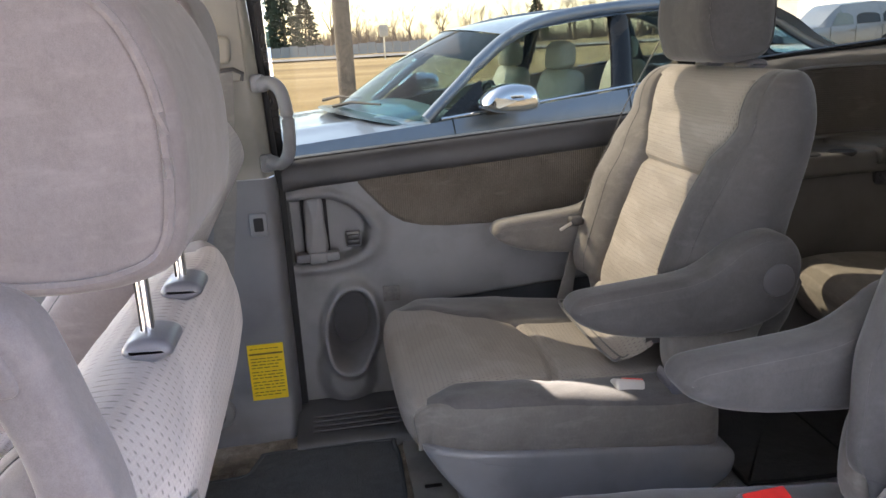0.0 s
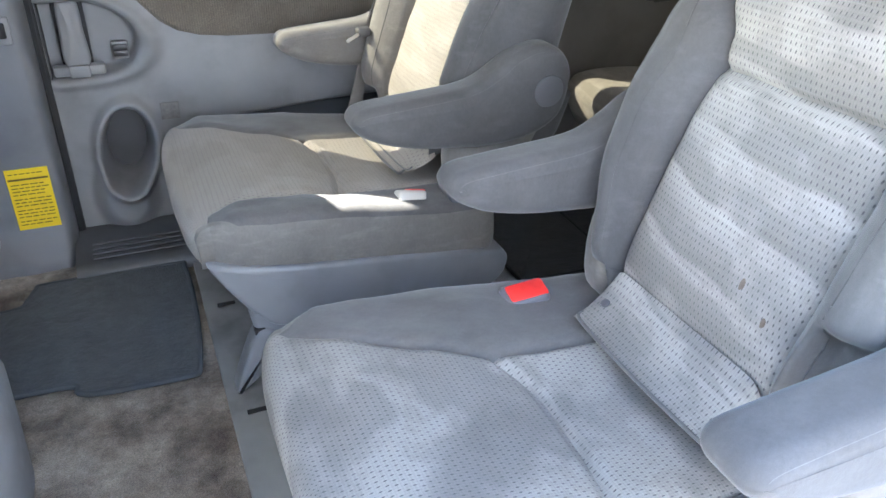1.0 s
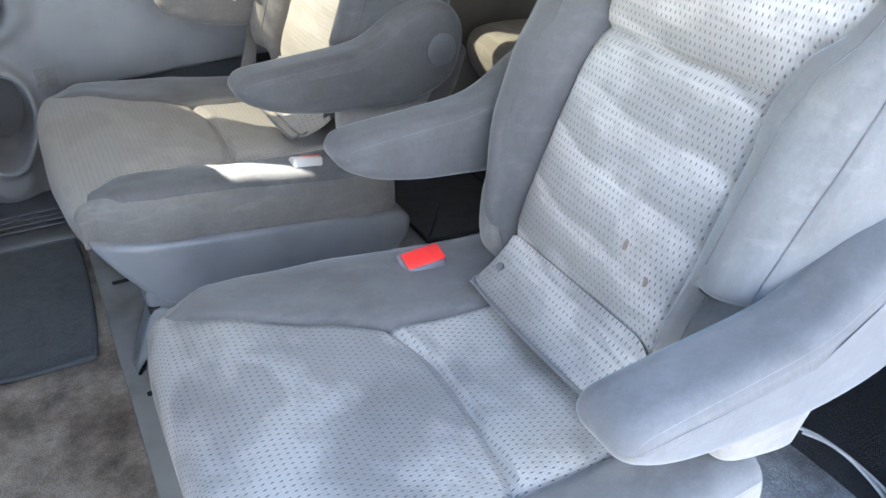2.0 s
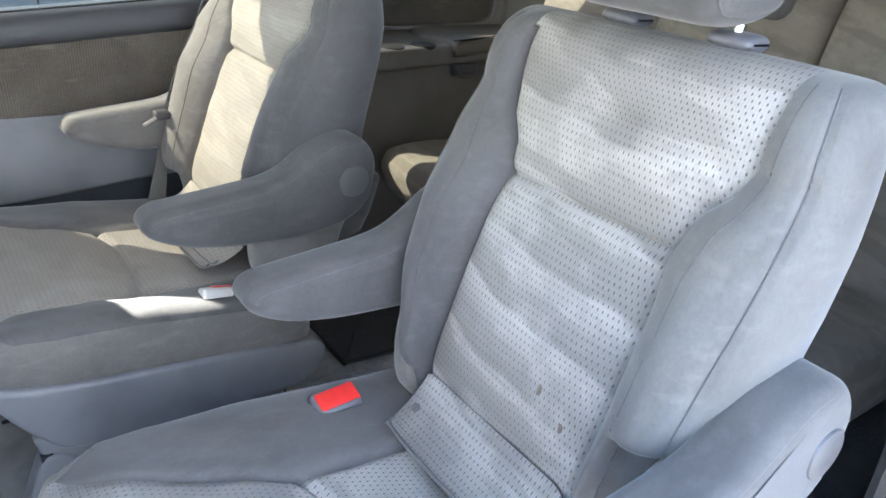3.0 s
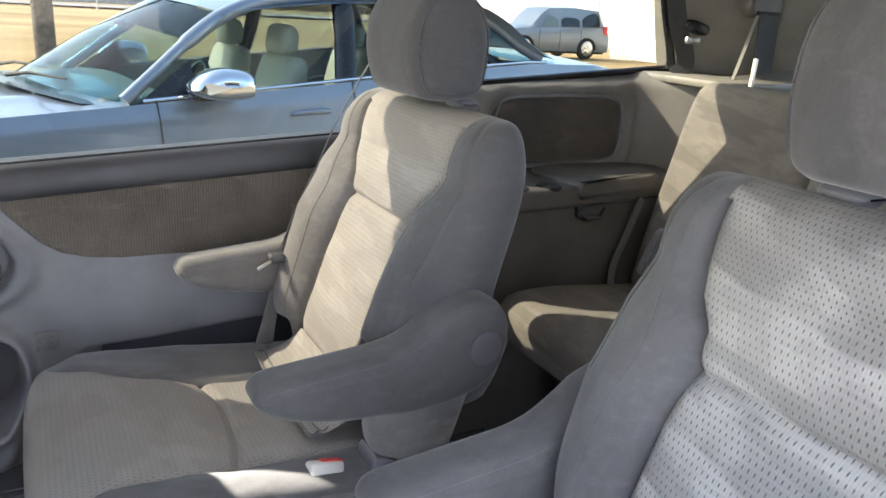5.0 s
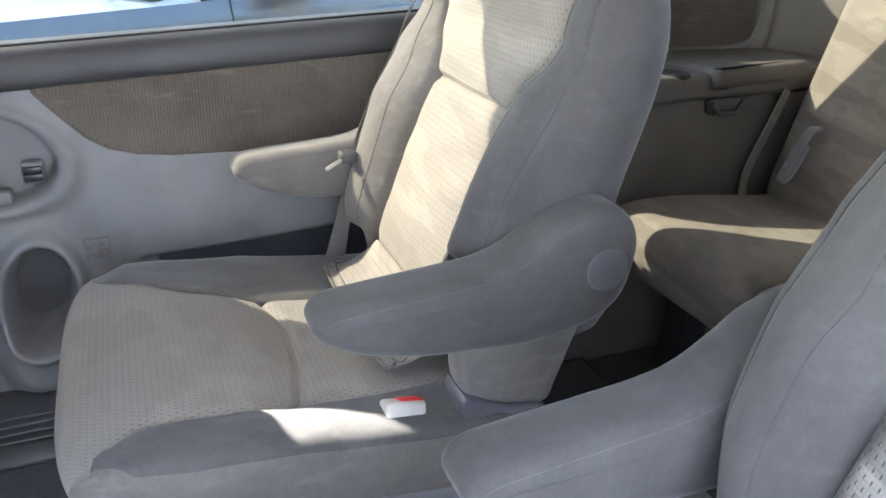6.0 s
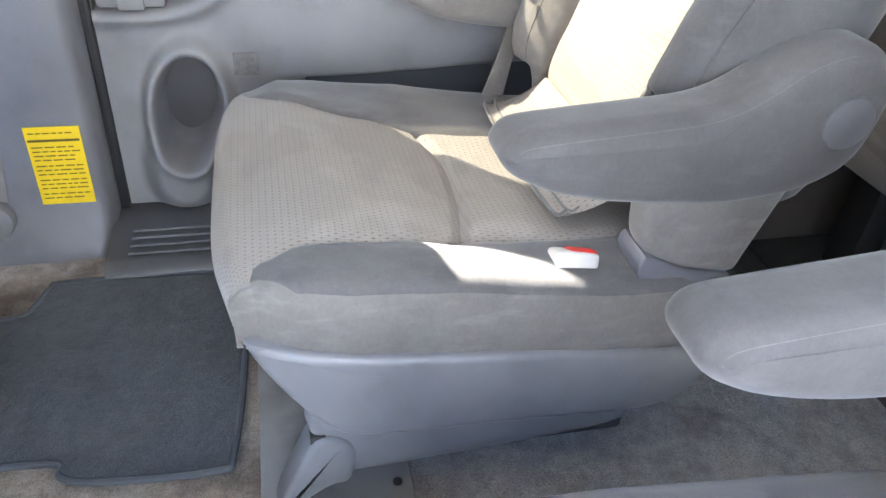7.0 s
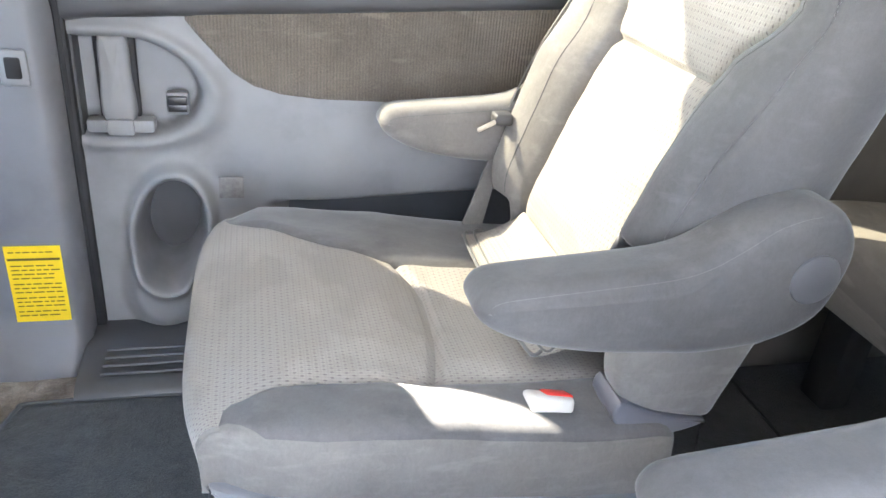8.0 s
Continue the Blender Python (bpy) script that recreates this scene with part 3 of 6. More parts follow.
def b_pillar(side=1):
    """The trim between the front and the sliding door; side -1 is the driver's."""
    s = empty("door_pillar", "pale grey plastic pillar trim with belt anchor and grab handle" if side > 0 else "grey plastic pillar trim behind the driver's door", "pillar", kind="structure")

    def Y(y):
        return y if side > 0 else 2 * MID - y

    def face(z, k):
        # k runs across from the front edge, over the face, to the rear edge
        # mostly hidden front edge, drawn forward to block stray sun on the far chair
        x0 = lin(z, (-0.06, -0.40), (0.02, -0.345), (0.10, -0.30), (0.30, -0.31), (0.62, -0.385), (0.80, -0.402), (0.885, -0.374), (0.925, -0.262), (0.96, -0.200), (1.2, -0.14))
        x1 = lin(z, (-0.06, -0.088), (0.04, -0.080), (0.6, -0.078), (0.66, -0.082), (1.2, -0.108))
        yy = lin(z, (-0.06, 1.305), (0.015, 1.315), (0.05, 1.345), (0.10, 1.362), (0.60, 1.368), (0.68, 1.372), (1.2, 1.335))
        x = x0 + (x1 - x0) * min(1, max(0, k))
        drop = 0.055 * smooth01((abs(k - 0.5) - 0.40) / 0.12) ** 2
        y = yy + drop + ((0.09 if z < 0.64 else 0.02) * max(0, k - 1) / 0.25 if k > 1 else 0) + (0.09 * max(0, -k) / 0.25 if k < 0 else 0)
        y += 0.004 * math.exp(-((z - 0.632) / 0.004) ** 2)
        return (x, Y(y), z)

    ks = [-0.25] + span(0, 1, 30) + [1.25]
    tumble(part("upper_trim", sheet(face, span(0.634, 1.28, 40), ks, flip=side < 0), TRIM_LIGHT, s, "beige upper trim", smooth=180), 0.10)
    part("lower_trim", sheet(face, span(-0.06, 0.631, 60), ks, flip=side < 0), PILLAR, s, smooth=180)
    part("pillar_core", block((-0.31, min(Y(1.42), Y(1.47)), -0.05), (-0.10, max(Y(1.40), Y(1.47)), 0.66), 0.01), VAN_PAINT, s)
    core = bmesh.new()
    for z0, z1 in ((0.66, 0.86), (0.86, 1.06), (1.06, 1.28)):
        block((-0.26, min(Y(1.41), Y(1.45)), z0), (-0.11, max(Y(1.41), Y(1.45)), z1), 0, 1, core)
    tumble(part("pillar_core", core, VAN_PAINT, s, smooth=0), 0.18)
    if side < 0:
        return
    # grab handle
    hp = curve([(-0.086, 1.362, 0.845), (-0.062, 1.348, 0.848), (-0.042, 1.335, 0.825), (-0.034, 1.330, 0.76), (-0.040, 1.335, 0.695), (-0.060, 1.348, 0.668), (-0.086, 1.364, 0.672)], 8, False)
    g = tumble(part("grab_handle", tube(hp, [0.017 if i < 5 or i > len(hp) - 6 else 0.0145 for i in range(len(hp))], 12), TRIM, s, "grey curved grab handle"), 0.10)
    ends = block((-0.108, 1.352, 0.828), (-0.078, 1.378, 0.868), 0.008)
    block((-0.108, 1.354, 0.648), (-0.078, 1.380, 0.690), 0.008, 2, ends)
    tumble(part("handle_mount", ends, TRIM, g), 0.10)
    # belt guide with its slotted cover
    gd = tumble(part("belt_guide", pillow([(p.x, p.y) for p in curve([(-0.182, 0.948), (-0.140, 0.948), (-0.138, 0.915), (-0.146, 0.895), (-0.178, 0.895), (-0.184, 0.915)], 4)], 0.014, 0.008, 4, at=1.338), TRIM_LIGHT, s, "pale plastic belt guide"), 0.10)
    tumble(part("guide_bar", tube([(-0.190, 1.325, 0.892), (-0.165, 1.318, 0.880), (-0.135, 1.320, 0.882), (-0.118, 1.33, 0.872), (-0.122, 1.335, 0.858)], 0.0045, 8), TRIM_DARK, gd), 0.10)
    tumble(part("height_slider", block((-0.205, 1.345, 0.855), (-0.112, 1.3535, 1.10), 0.006, 3), TRIM_LIGHT, s), 0.10)
    # square vent button
    bt = part("trim_button", block((-0.148, 1.354, 0.500), (-0.108, 1.364, 0.556), 0.006), TRIM, s)
    part("button_centre", block((-0.139, 1.350, 0.513), (-0.117, 1.357, 0.545), 0.005), RUBBER, bt)
    # belt outlet low down
    ol = part("belt_outlet", disc((-0.272, 1.335, 0.075), (0, -1, 0), 0.038, 0.03, 0.008), TRIM, s)
    part("outlet_slot", disc((-0.275, 1.316, 0.072), (0, -1, 0), 0.020, 0.01, 0.003), TRIM_DARK, ol)


b_pillar(1)
b_pillar(-1)


def shoulder_belt():
    t = empty("front_seat_belt", "beige front seat belt hanging from the pillar", "seat belt")
    part("webbing", ribbon([(-0.163, 1.325, 0.888), (-0.168, 1.316, 0.80), (-0.185, 1.312, 0.62), (-0.22, 1.315, 0.40), (-0.255, 1.32, 0.12)], 0.047, 0.001, (1, 0, 0)), BELT, t)


shoulder_belt()


def warning_label():
    lab = empty("warning_label", "yellow printed warning label on the pillar", "label")
    x0, x1, z0, z1, y = -0.192, -0.106, 0.034, 0.233, 1.3585

    def put(x, z, lift):
        return (x, y - lift - 0.006 * smooth01((0.10 - z) / 0.06), z)

    def slab(a, b, c, d, lift, bm=None):
        return sheet(lambda u, v: put(u, v, lift), span(a, b, 4), span(c, d, 8), bm=bm, flip=False)

    part("sheet", slab(x0, x1, z0, z1, 0.0), YELLOW, lab, smooth=0)
    ink = slab(x0 + 0.003, x1 - 0.003, 0.206, 0.2105, 0.0008)
    rng = random.Random(4)
    for z in (0.2205, 0.195, 0.187, 0.179, 0.171, 0.160, 0.152, 0.144, 0.133, 0.125, 0.117, 0.106, 0.098):
        a = x0 + 0.006
        while a < x1 - 0.014:
            w = rng.uniform(0.006, 0.018)
            slab(a, min(a + w, x1 - 0.006), z, z + 0.0022, 0.0008, ink)
            a += w + 0.003
    for i in range(7):
        a = x0 + 0.006 + i * 0.0095
        slab(a, a + rng.uniform(0.003, 0.008), 0.044 + rng.uniform(0, 0.012), 0.068 + rng.uniform(0, 0.016), 0.0008, ink)
    tagged(part("printing", ink, INK, lab, "dark unreadable printing", smooth=0), kind="stuff")


warning_label()


# -- rear quarter
def q_y(z):
    return lin(z, (0.0, 1.40), (0.6, 1.392), (0.788, 1.392), (0.806, 1.396), (0.818, 1.408), (0.832, 1.445), (0.840, 1.47), (0.90, 1.48))


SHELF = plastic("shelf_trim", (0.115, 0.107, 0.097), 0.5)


def rear_quarter(side=1):
    s = empty("rear_quarter", "grey plastic rear side trim with cloth panel, shelf and cup holders" if side > 0 else "grey plastic rear side trim", "side trim", kind="structure")

    def Y(y):
        return y if side > 0 else 2 * MID - y

    fl = side < 0
    top = lambda x: 0.822 + 0.078 * (x - 1.12)

    def wall(x, k):
        z = -0.02 + (top(x) + 0.02) * k
        y = q_y(z - 0.05 * (x - 1.12)) - 0.25 * smooth01((x - 1.635) / 0.16)
        pan = (abs((x - 1.39) / 0.225) ** 6 + abs((z - 0.715) / 0.100) ** 6) ** (1 / 6)
        y += 0.008 * (1 - smooth01((pan - 0.96) / 0.05)) - 0.010 * math.exp(-((pan - 1.06) / 0.05) ** 2)
        return (x, Y(y), z)

    part("side_panel", sheet(wall, span(0.94, 2.22, 220), span(0, 1, 90), flip=not fl), plastic("quarter_trim", (0.195, 0.183, 0.165), 0.55), s, smooth=180)

    def cloth(x, z):
        u, v = (x - 1.39) / 0.21, (z - 0.715) / 0.087
        e = 1 - max(abs(u), abs(v))
        xx, zz = 1.39 + 0.208 * u * math.sqrt(1 - 0.16 * v ** 8), 0.715 + 0.085 * v * math.sqrt(1 - 0.46 * u ** 10)
        return (xx, Y(q_y(zz) + 0.006 - 0.010 * smooth01(e / 0.07)), zz)

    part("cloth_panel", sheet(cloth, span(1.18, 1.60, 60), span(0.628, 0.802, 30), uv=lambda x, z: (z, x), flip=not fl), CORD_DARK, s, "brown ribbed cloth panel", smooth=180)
    ring = curve([(1.192, 0.662, 0), (1.222, 0.631, 0), (1.39, 0.625, 0), (1.558, 0.631, 0), (1.590, 0.662, 0), (1.600, 0.715, 0), (1.590, 0.768, 0), (1.558, 0.799, 0), (1.39, 0.805, 0), (1.222, 0.799, 0), (1.192, 0.768, 0), (1.182, 0.715, 0)], 4)
    part("panel_piping", tube([(p.x, Y(1.388), p.y) for p in ring], 0.004, 8, closed=True), TRIM, s)
    # shelf over the storage box, with its hinged lid and two cup holders
    if side > 0:
        out = [(p.x, p.y) for p in curve([(0.96, 1.40), (1.64, 1.40), (1.70, 1.33), (1.66, 1.235), (1.58, 1.195), (1.30, 1.175), (0.96, 1.18)], 5)]
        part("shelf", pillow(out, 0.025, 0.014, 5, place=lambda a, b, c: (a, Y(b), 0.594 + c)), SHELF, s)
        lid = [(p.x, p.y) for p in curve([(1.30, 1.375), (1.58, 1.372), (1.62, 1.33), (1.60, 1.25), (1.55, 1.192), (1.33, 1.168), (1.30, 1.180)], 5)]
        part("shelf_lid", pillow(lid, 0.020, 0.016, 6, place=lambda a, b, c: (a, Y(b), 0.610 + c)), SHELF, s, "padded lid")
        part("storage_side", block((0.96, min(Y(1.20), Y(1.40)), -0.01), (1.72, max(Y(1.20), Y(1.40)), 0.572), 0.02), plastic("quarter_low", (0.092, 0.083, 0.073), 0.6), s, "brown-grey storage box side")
        la = part("latch", block((1.315, min(Y(1.182), Y(1.21)), 0.535), (1.395, max(Y(1.182), Y(1.21)), 0.572), 0.012, 3), TRIM_DARK, s, "black finger latch")
        part("latch_lip", tube([(1.318, Y(1.182), 0.560), (1.335, Y(1.176), 0.540), (1.375, Y(1.176), 0.540), (1.392, Y(1.182), 0.560)], 0.005, 8), TRIM_DARK, la)
        for x in (1.140, 1.232):
            # solid disc: the shade inside the cup is put in as black
            cup = part("cup_holder", disc((x, Y(1.204), 0.599), (0, 0, 1), 0.031, 0.046, 0.004, 24), RUBBER, s, "solid black disc in place of the shaded cup")
            part("holder_rim", tube([(x + 0.033 * math.cos(a), Y(1.204) + 0.033 * math.sin(a), 0.618) for a in span(0.2, math.pi - 0.2, 16)], 0.003, 8), SHELF, cup)
    # pillar between the doors' glass and the rear glass, and the raked rear pillar
    def cp(z, k):
        a = 0.965 - 0.02 * (z - 0.7)
        b = 1.115 - 0.05 * (z - 0.7)
        y = lin(z, (0.6, 1.405), (0.85, 1.40), (1.2, 1.33))
        return (a + (b - a) * min(1, max(0, k)), Y(y + (0.05 if k < 0 or k > 1 else 0.02 * (2 * k - 1) ** 4)), z)

    part("pillar_trim", sheet(cp, span(0.66, 1.27, 16), [-0.01] + span(0, 1, 12) + [1.01], flip=fl), TRIM_LIGHT, s, smooth=60)

    def dp(z, k):
        a = lin(z, (0.75, 1.86), (0.88, 1.79), (1.2, 1.63))
        x = a + (2.22 - a) * max(0.0, k)
        y = lin(z, (0.75, 1.40), (0.9, 1.385), (1.2, 1.30)) - 0.20 * smooth01(k * 1.15) + (0.10 if k < 0 else 0)
        return (x, Y(y), z)

    part("corner_ledge", block((1.68, min(Y(1.12), Y(1.44)), 0.846), (2.21, max(Y(1.12), Y(1.44)), 0.868), 0.008), TRIM_LIGHT, s, "beige ledge below the rear pillar")
    part("rear_pillar_trim", sheet(dp, span(0.80, 1.27, 24), [-0.01] + span(0, 1, 24), flip=fl), TRIM_LIGHT, s, "beige rear pillar trim", smooth=60)
    fr = bmesh.new()
    tube([(p.x, Y(p.y), p.z) for p in curve([(1.74, 1.44, 0.862), (1.785, 1.43, 0.872), (1.775, 1.42, 0.92), (1.71, 1.40, 1.05), (1.625, 1.36, 1.22)], 6, False)], 0.016, 8, fr)
    tube([(1.09, Y(1.44), 0.822), (1.5, Y(1.44), 0.854), (1.95, Y(1.44), 0.888)], 0.010, 8, fr)
    part("glass_seal", fr, BLACK, s)
    pane = part("pane", sheet(lambda x, z: (x, Y(1.475), z), [1.05, 2.0], [0.70, 1.22]), GLASS_DARK, s, smooth=0)
    tumble(pane, 0.18)
    outer = bmesh.new()
    block((0.94, min(Y(1.47), Y(1.56)), -0.1), (2.3, max(Y(1.47), Y(1.56)), 0.70), 0.02, 2, outer)
    part("outer_skin", outer, VAN_PAINT, s)


rear_quarter(1)
rear_quarter(-1)


def rear_belts():
    t = empty("third_row_belt", "black rear seat belt with metal tongue by the glass", "seat belt")
    part("webbing", ribbon(curve([(1.60, 1.29, 1.20), (1.65, 1.32, 1.12), (1.69, 1.345, 1.05), (1.735, 1.36, 0.97), (1.765, 1.36, 0.92), (1.77, 1.362, 0.885), (1.745, 1.372, 0.862)], 6, False), 0.046, 0.002, (0.77, -0.64, 0.0)), BELT_DARK, t)
    part("tongue", block((1.735, 1.33, 0.948), (1.785, 1.343, 0.966), 0.004, m=None), STEEL, t, "steel tongue")
    part("tongue_grip", pillow([(p.x, p.y) for p in curve([(1.735, 0.985), (1.805, 0.97), (1.815, 0.995), (1.745, 1.01)], 4)], 0.010, 0.005, 3, at=1.345), BLACK, t)
    u = empty("rear_shoulder_belt", "grey shoulder belt running down from the rear pillar", "seat belt")
    g = part("belt_anchor", pillow([(p.x, p.y) for p in curve([(1.825, 1.035), (1.835, 1.085), (1.88, 1.105), (1.93, 1.085), (1.938, 1.035), (1.88, 1.022)], 5)], 0.022, 0.012, 4, at=1.235), SHELF, u, "grey plastic anchor")
    part("anchor_slot", block((1.842, 1.206, 1.030), (1.925, 1.216, 1.040), 0.003), RUBBER, g)
    part("webbing", ribbon([(1.885, 1.208, 1.035), (1.895, 1.212, 0.95), (1.905, 1.216, 0.87)], 0.085, 0.0012, (1, 0.1, 0)), BELT_DARK, u, "dark doubled webbing")
    part("webbing_front", ribbon([(1.838, 1.205, 1.028), (1.79, 1.205, 0.88), (1.745, 1.21, 0.76), (1.68, 1.22, 0.69)], 0.014, 0.001, (0.25, 1, 0)), BELT, u)
    part("belt_button", disc((1.70, 1.235, 0.705), (-1, -0.4, 0.2), 0.010, 0.008, 0.003, 14), BUCKLE, u)


rear_belts()


def roof_and_ends():
    c = empty("ceiling", "beige cloth headliner", "ceiling", kind="structure")
    part("headliner", sheet(lambda x, y: (x, y, 1.280 - 0.05 * abs((y - MID) / 0.85) ** 5 - 0.04 * smooth01((-0.9 - x) / 0.5)), span(-1.28, 2.15, 30), span(Y_L - 0.02, Y_R + 0.02, 24)), HEADLINER, c, smooth=180)
    part("roof_skin", block((-1.28, Y_L - 0.06, 1.285), (2.2, Y_R + 0.06, 1.33), 0.02), VAN_PAINT, c)
    for y0 in (Y_R - 0.085, Y_L - 0.005):
        part("roof_rail", block((-1.28, y0, 1.200), (2.2, y0 + 0.09, 1.30), 0.02, 3), TRIM_LIGHT, c)
    # unseen header added to keep the sun off the near chair
    part("front_sun_block", block((-1.30, Y_L, 1.09), (-1.08, Y_R, 1.27), 0.03, 3), HEADLINER, c)
    # tail gate with its glass
    w = empty("wall_rear", "grey tail gate with wide rear window", "tail gate", kind="structure")
    low = block((2.20, Y_L - 0.05, -0.1), (2.30, Y_R + 0.05, 0.80), 0.02)
    block((2.20, Y_L - 0.05, 0.70), (2.27, Y_L + 0.18, 1.24), 0.02, 2, low)
    block((2.20, Y_R - 0.18, 0.70), (2.27, Y_R + 0.05, 1.24), 0.02, 2, low)
    block((2.10, Y_L - 0.05, 1.19), (2.26, Y_R + 0.05, 1.30), 0.02, 2, low)
    part("gate_trim", low, TRIM_DARK, w)
    pane = part("pane", sheet(lambda y, z: (2.245, y, z), [Y_L + 0.1, Y_R - 0.1], [0.78, 1.18]), GLASS_DARK, w, smooth=0)
    pane.visible_shadow = False
    part("wiper", tube([(2.27, 0.62, 0.80), (2.275, 0.50, 0.835), (2.275, 0.10, 0.80)], [0.010, 0.008, 0.004], 8), BLACK, w, "black rear wiper")
    # front end: dashboard, windscreen and pillars, seen only past the seats
    f = empty("wall_front", "grey dashboard and windscreen", "dashboard", kind="structure")
    dash = [(p.x, p.y) for p in curve([(-1.75, -0.1), (-1.35, -0.05), (-1.28, 0.30), (-1.22, 0.50), (-1.30, 0.62), (-1.55, 0.66), (-1.85, 0.62)], 4)]
    part("dashboard", pillow(dash, 0.82, 0.03, 4, at=MID), TRIM_DARK, f)
    ws = part("pane", sheet(lambda a, y: (-2.05 + 0.80 * a, y, 0.62 + 0.62 * a), [0, 1], [Y_L, Y_R]), GLASS, f, smooth=0)
    ws.visible_shadow = False
    for y in (Y_L - 0.02, Y_R + 0.02):
        part("screen_pillar", tube([(-2.05, y, 0.60), (-1.6, y, 0.98), (-1.25, y, 1.22)], 0.05, 10), TRIM_LIGHT, f)
    part("bulkhead", block((-2.1, Y_L - 0.1, -0.2), (-1.75, Y_R + 0.1, 0.60), 0.03), VAN_PAINT, f)
    # front door; the driver's door stands open, out of view
    for side, nm in ((1, "front_door_right"),):
        y = Y_R if side > 0 else Y_L
        dd = empty(nm, "grey front door trim below its window", "car door", kind="structure")
        lo, hi = min(y, y + side * 0.12), max(y, y + side * 0.12)
        part("door_panel", block((-1.45, lo, -0.05), (-0.26, hi, 0.62), 0.02), TRIM, dd)
        # this unseen ledge stands higher than a real one, to block the sun
        part("window_ledge", block((-1.45, lo - 0.01, 0.60), (-0.26, hi, 0.88 if side > 0 else 0.67), 0.02), TRIM_DARK, dd)
        part("window_header", block((-1.2, lo - 0.07, 1.18), (-0.25, hi - 0.09, 1.24), 0.02), TRIM_LIGHT, dd)
        gp = part("pane", sheet(lambda x, z: (x, y + side * 0.05, z), [-1.5, -0.25], [0.64, 1.22]), GLASS, dd, smooth=0)
        gp.visible_shadow = False
        tumble(gp, 0.18)
    # rear edge of the open doorway with its black seal
    je = empty("doorway_edge", "grey trim and black rubber seal of the open side doorway", "door frame", kind="structure")
    part("edge_trim", block((0.895, Y_L - 0.03, -0.02), (0.985, Y_L + 0.075, 1.24), 0.014, 3), TRIM, je)
    part("edge_seal", tube([(0.888, Y_L + 0.070, 0.0), (0.886, Y_L + 0.074, 0.5), (0.890, Y_L + 0.066, 1.24)], 0.011, 8), RUBBER, je, "black rubber seal")
    # driver's side sill below the open doorway
    ls = empty("door_sill_left", "dark grey step under the open side doorway", "door sill", kind="structure")
    part("step_plate", block((-0.09, Y_L - 0.13, -0.10), (0.95, Y_L + 0.10, 0.02), 0.02, 3), TRIM_DARK, ls)


roof_and_ends()


# ---------------------------------------------------------------- seats
def arm_profile(tip=0.40):
    """Side outline of an armrest, from its tip round under the elbow to the pivot end."""
    k = 0.40 - tip
    pts = [(0.409 - k, 0.492), (0.425 - k, 0.508), (0.47, 0.514), (0.54, 0.520), (0.60, 0.526), (0.635, 0.536), (0.668, 0.556), (0.70, 0.578), (0.745, 0.590), (0.782, 0.578), (0.804, 0.545), (0.803, 0.503),
           (0.785, 0.458), (0.735, 0.430), (0.66, 0.420), (0.59, 0.424), (0.53, 0.430), (0.47, 0.443), (0.43, 0.461), (0.412, 0.477)]
    return [(p.x, p.y) for p in curve([(a, b, 0) for a, b in pts], 4)]


def head_profile(k=1.0):
    pts = [(0.735, 0.868), (0.718, 0.905), (0.712, 0.95), (0.722, 1.005), (0.752, 1.043), (0.80, 1.050), (0.840, 1.028), (0.860, 0.98), (0.862, 0.925), (0.852, 0.880), (0.825, 0.864), (0.78, 0.860)]
    return [(0.79 + (p.x - 0.79) * k, 0.86 + (p.y - 0.86) * k) for p in curve([(a, b, 0) for a, b in pts], 4)]


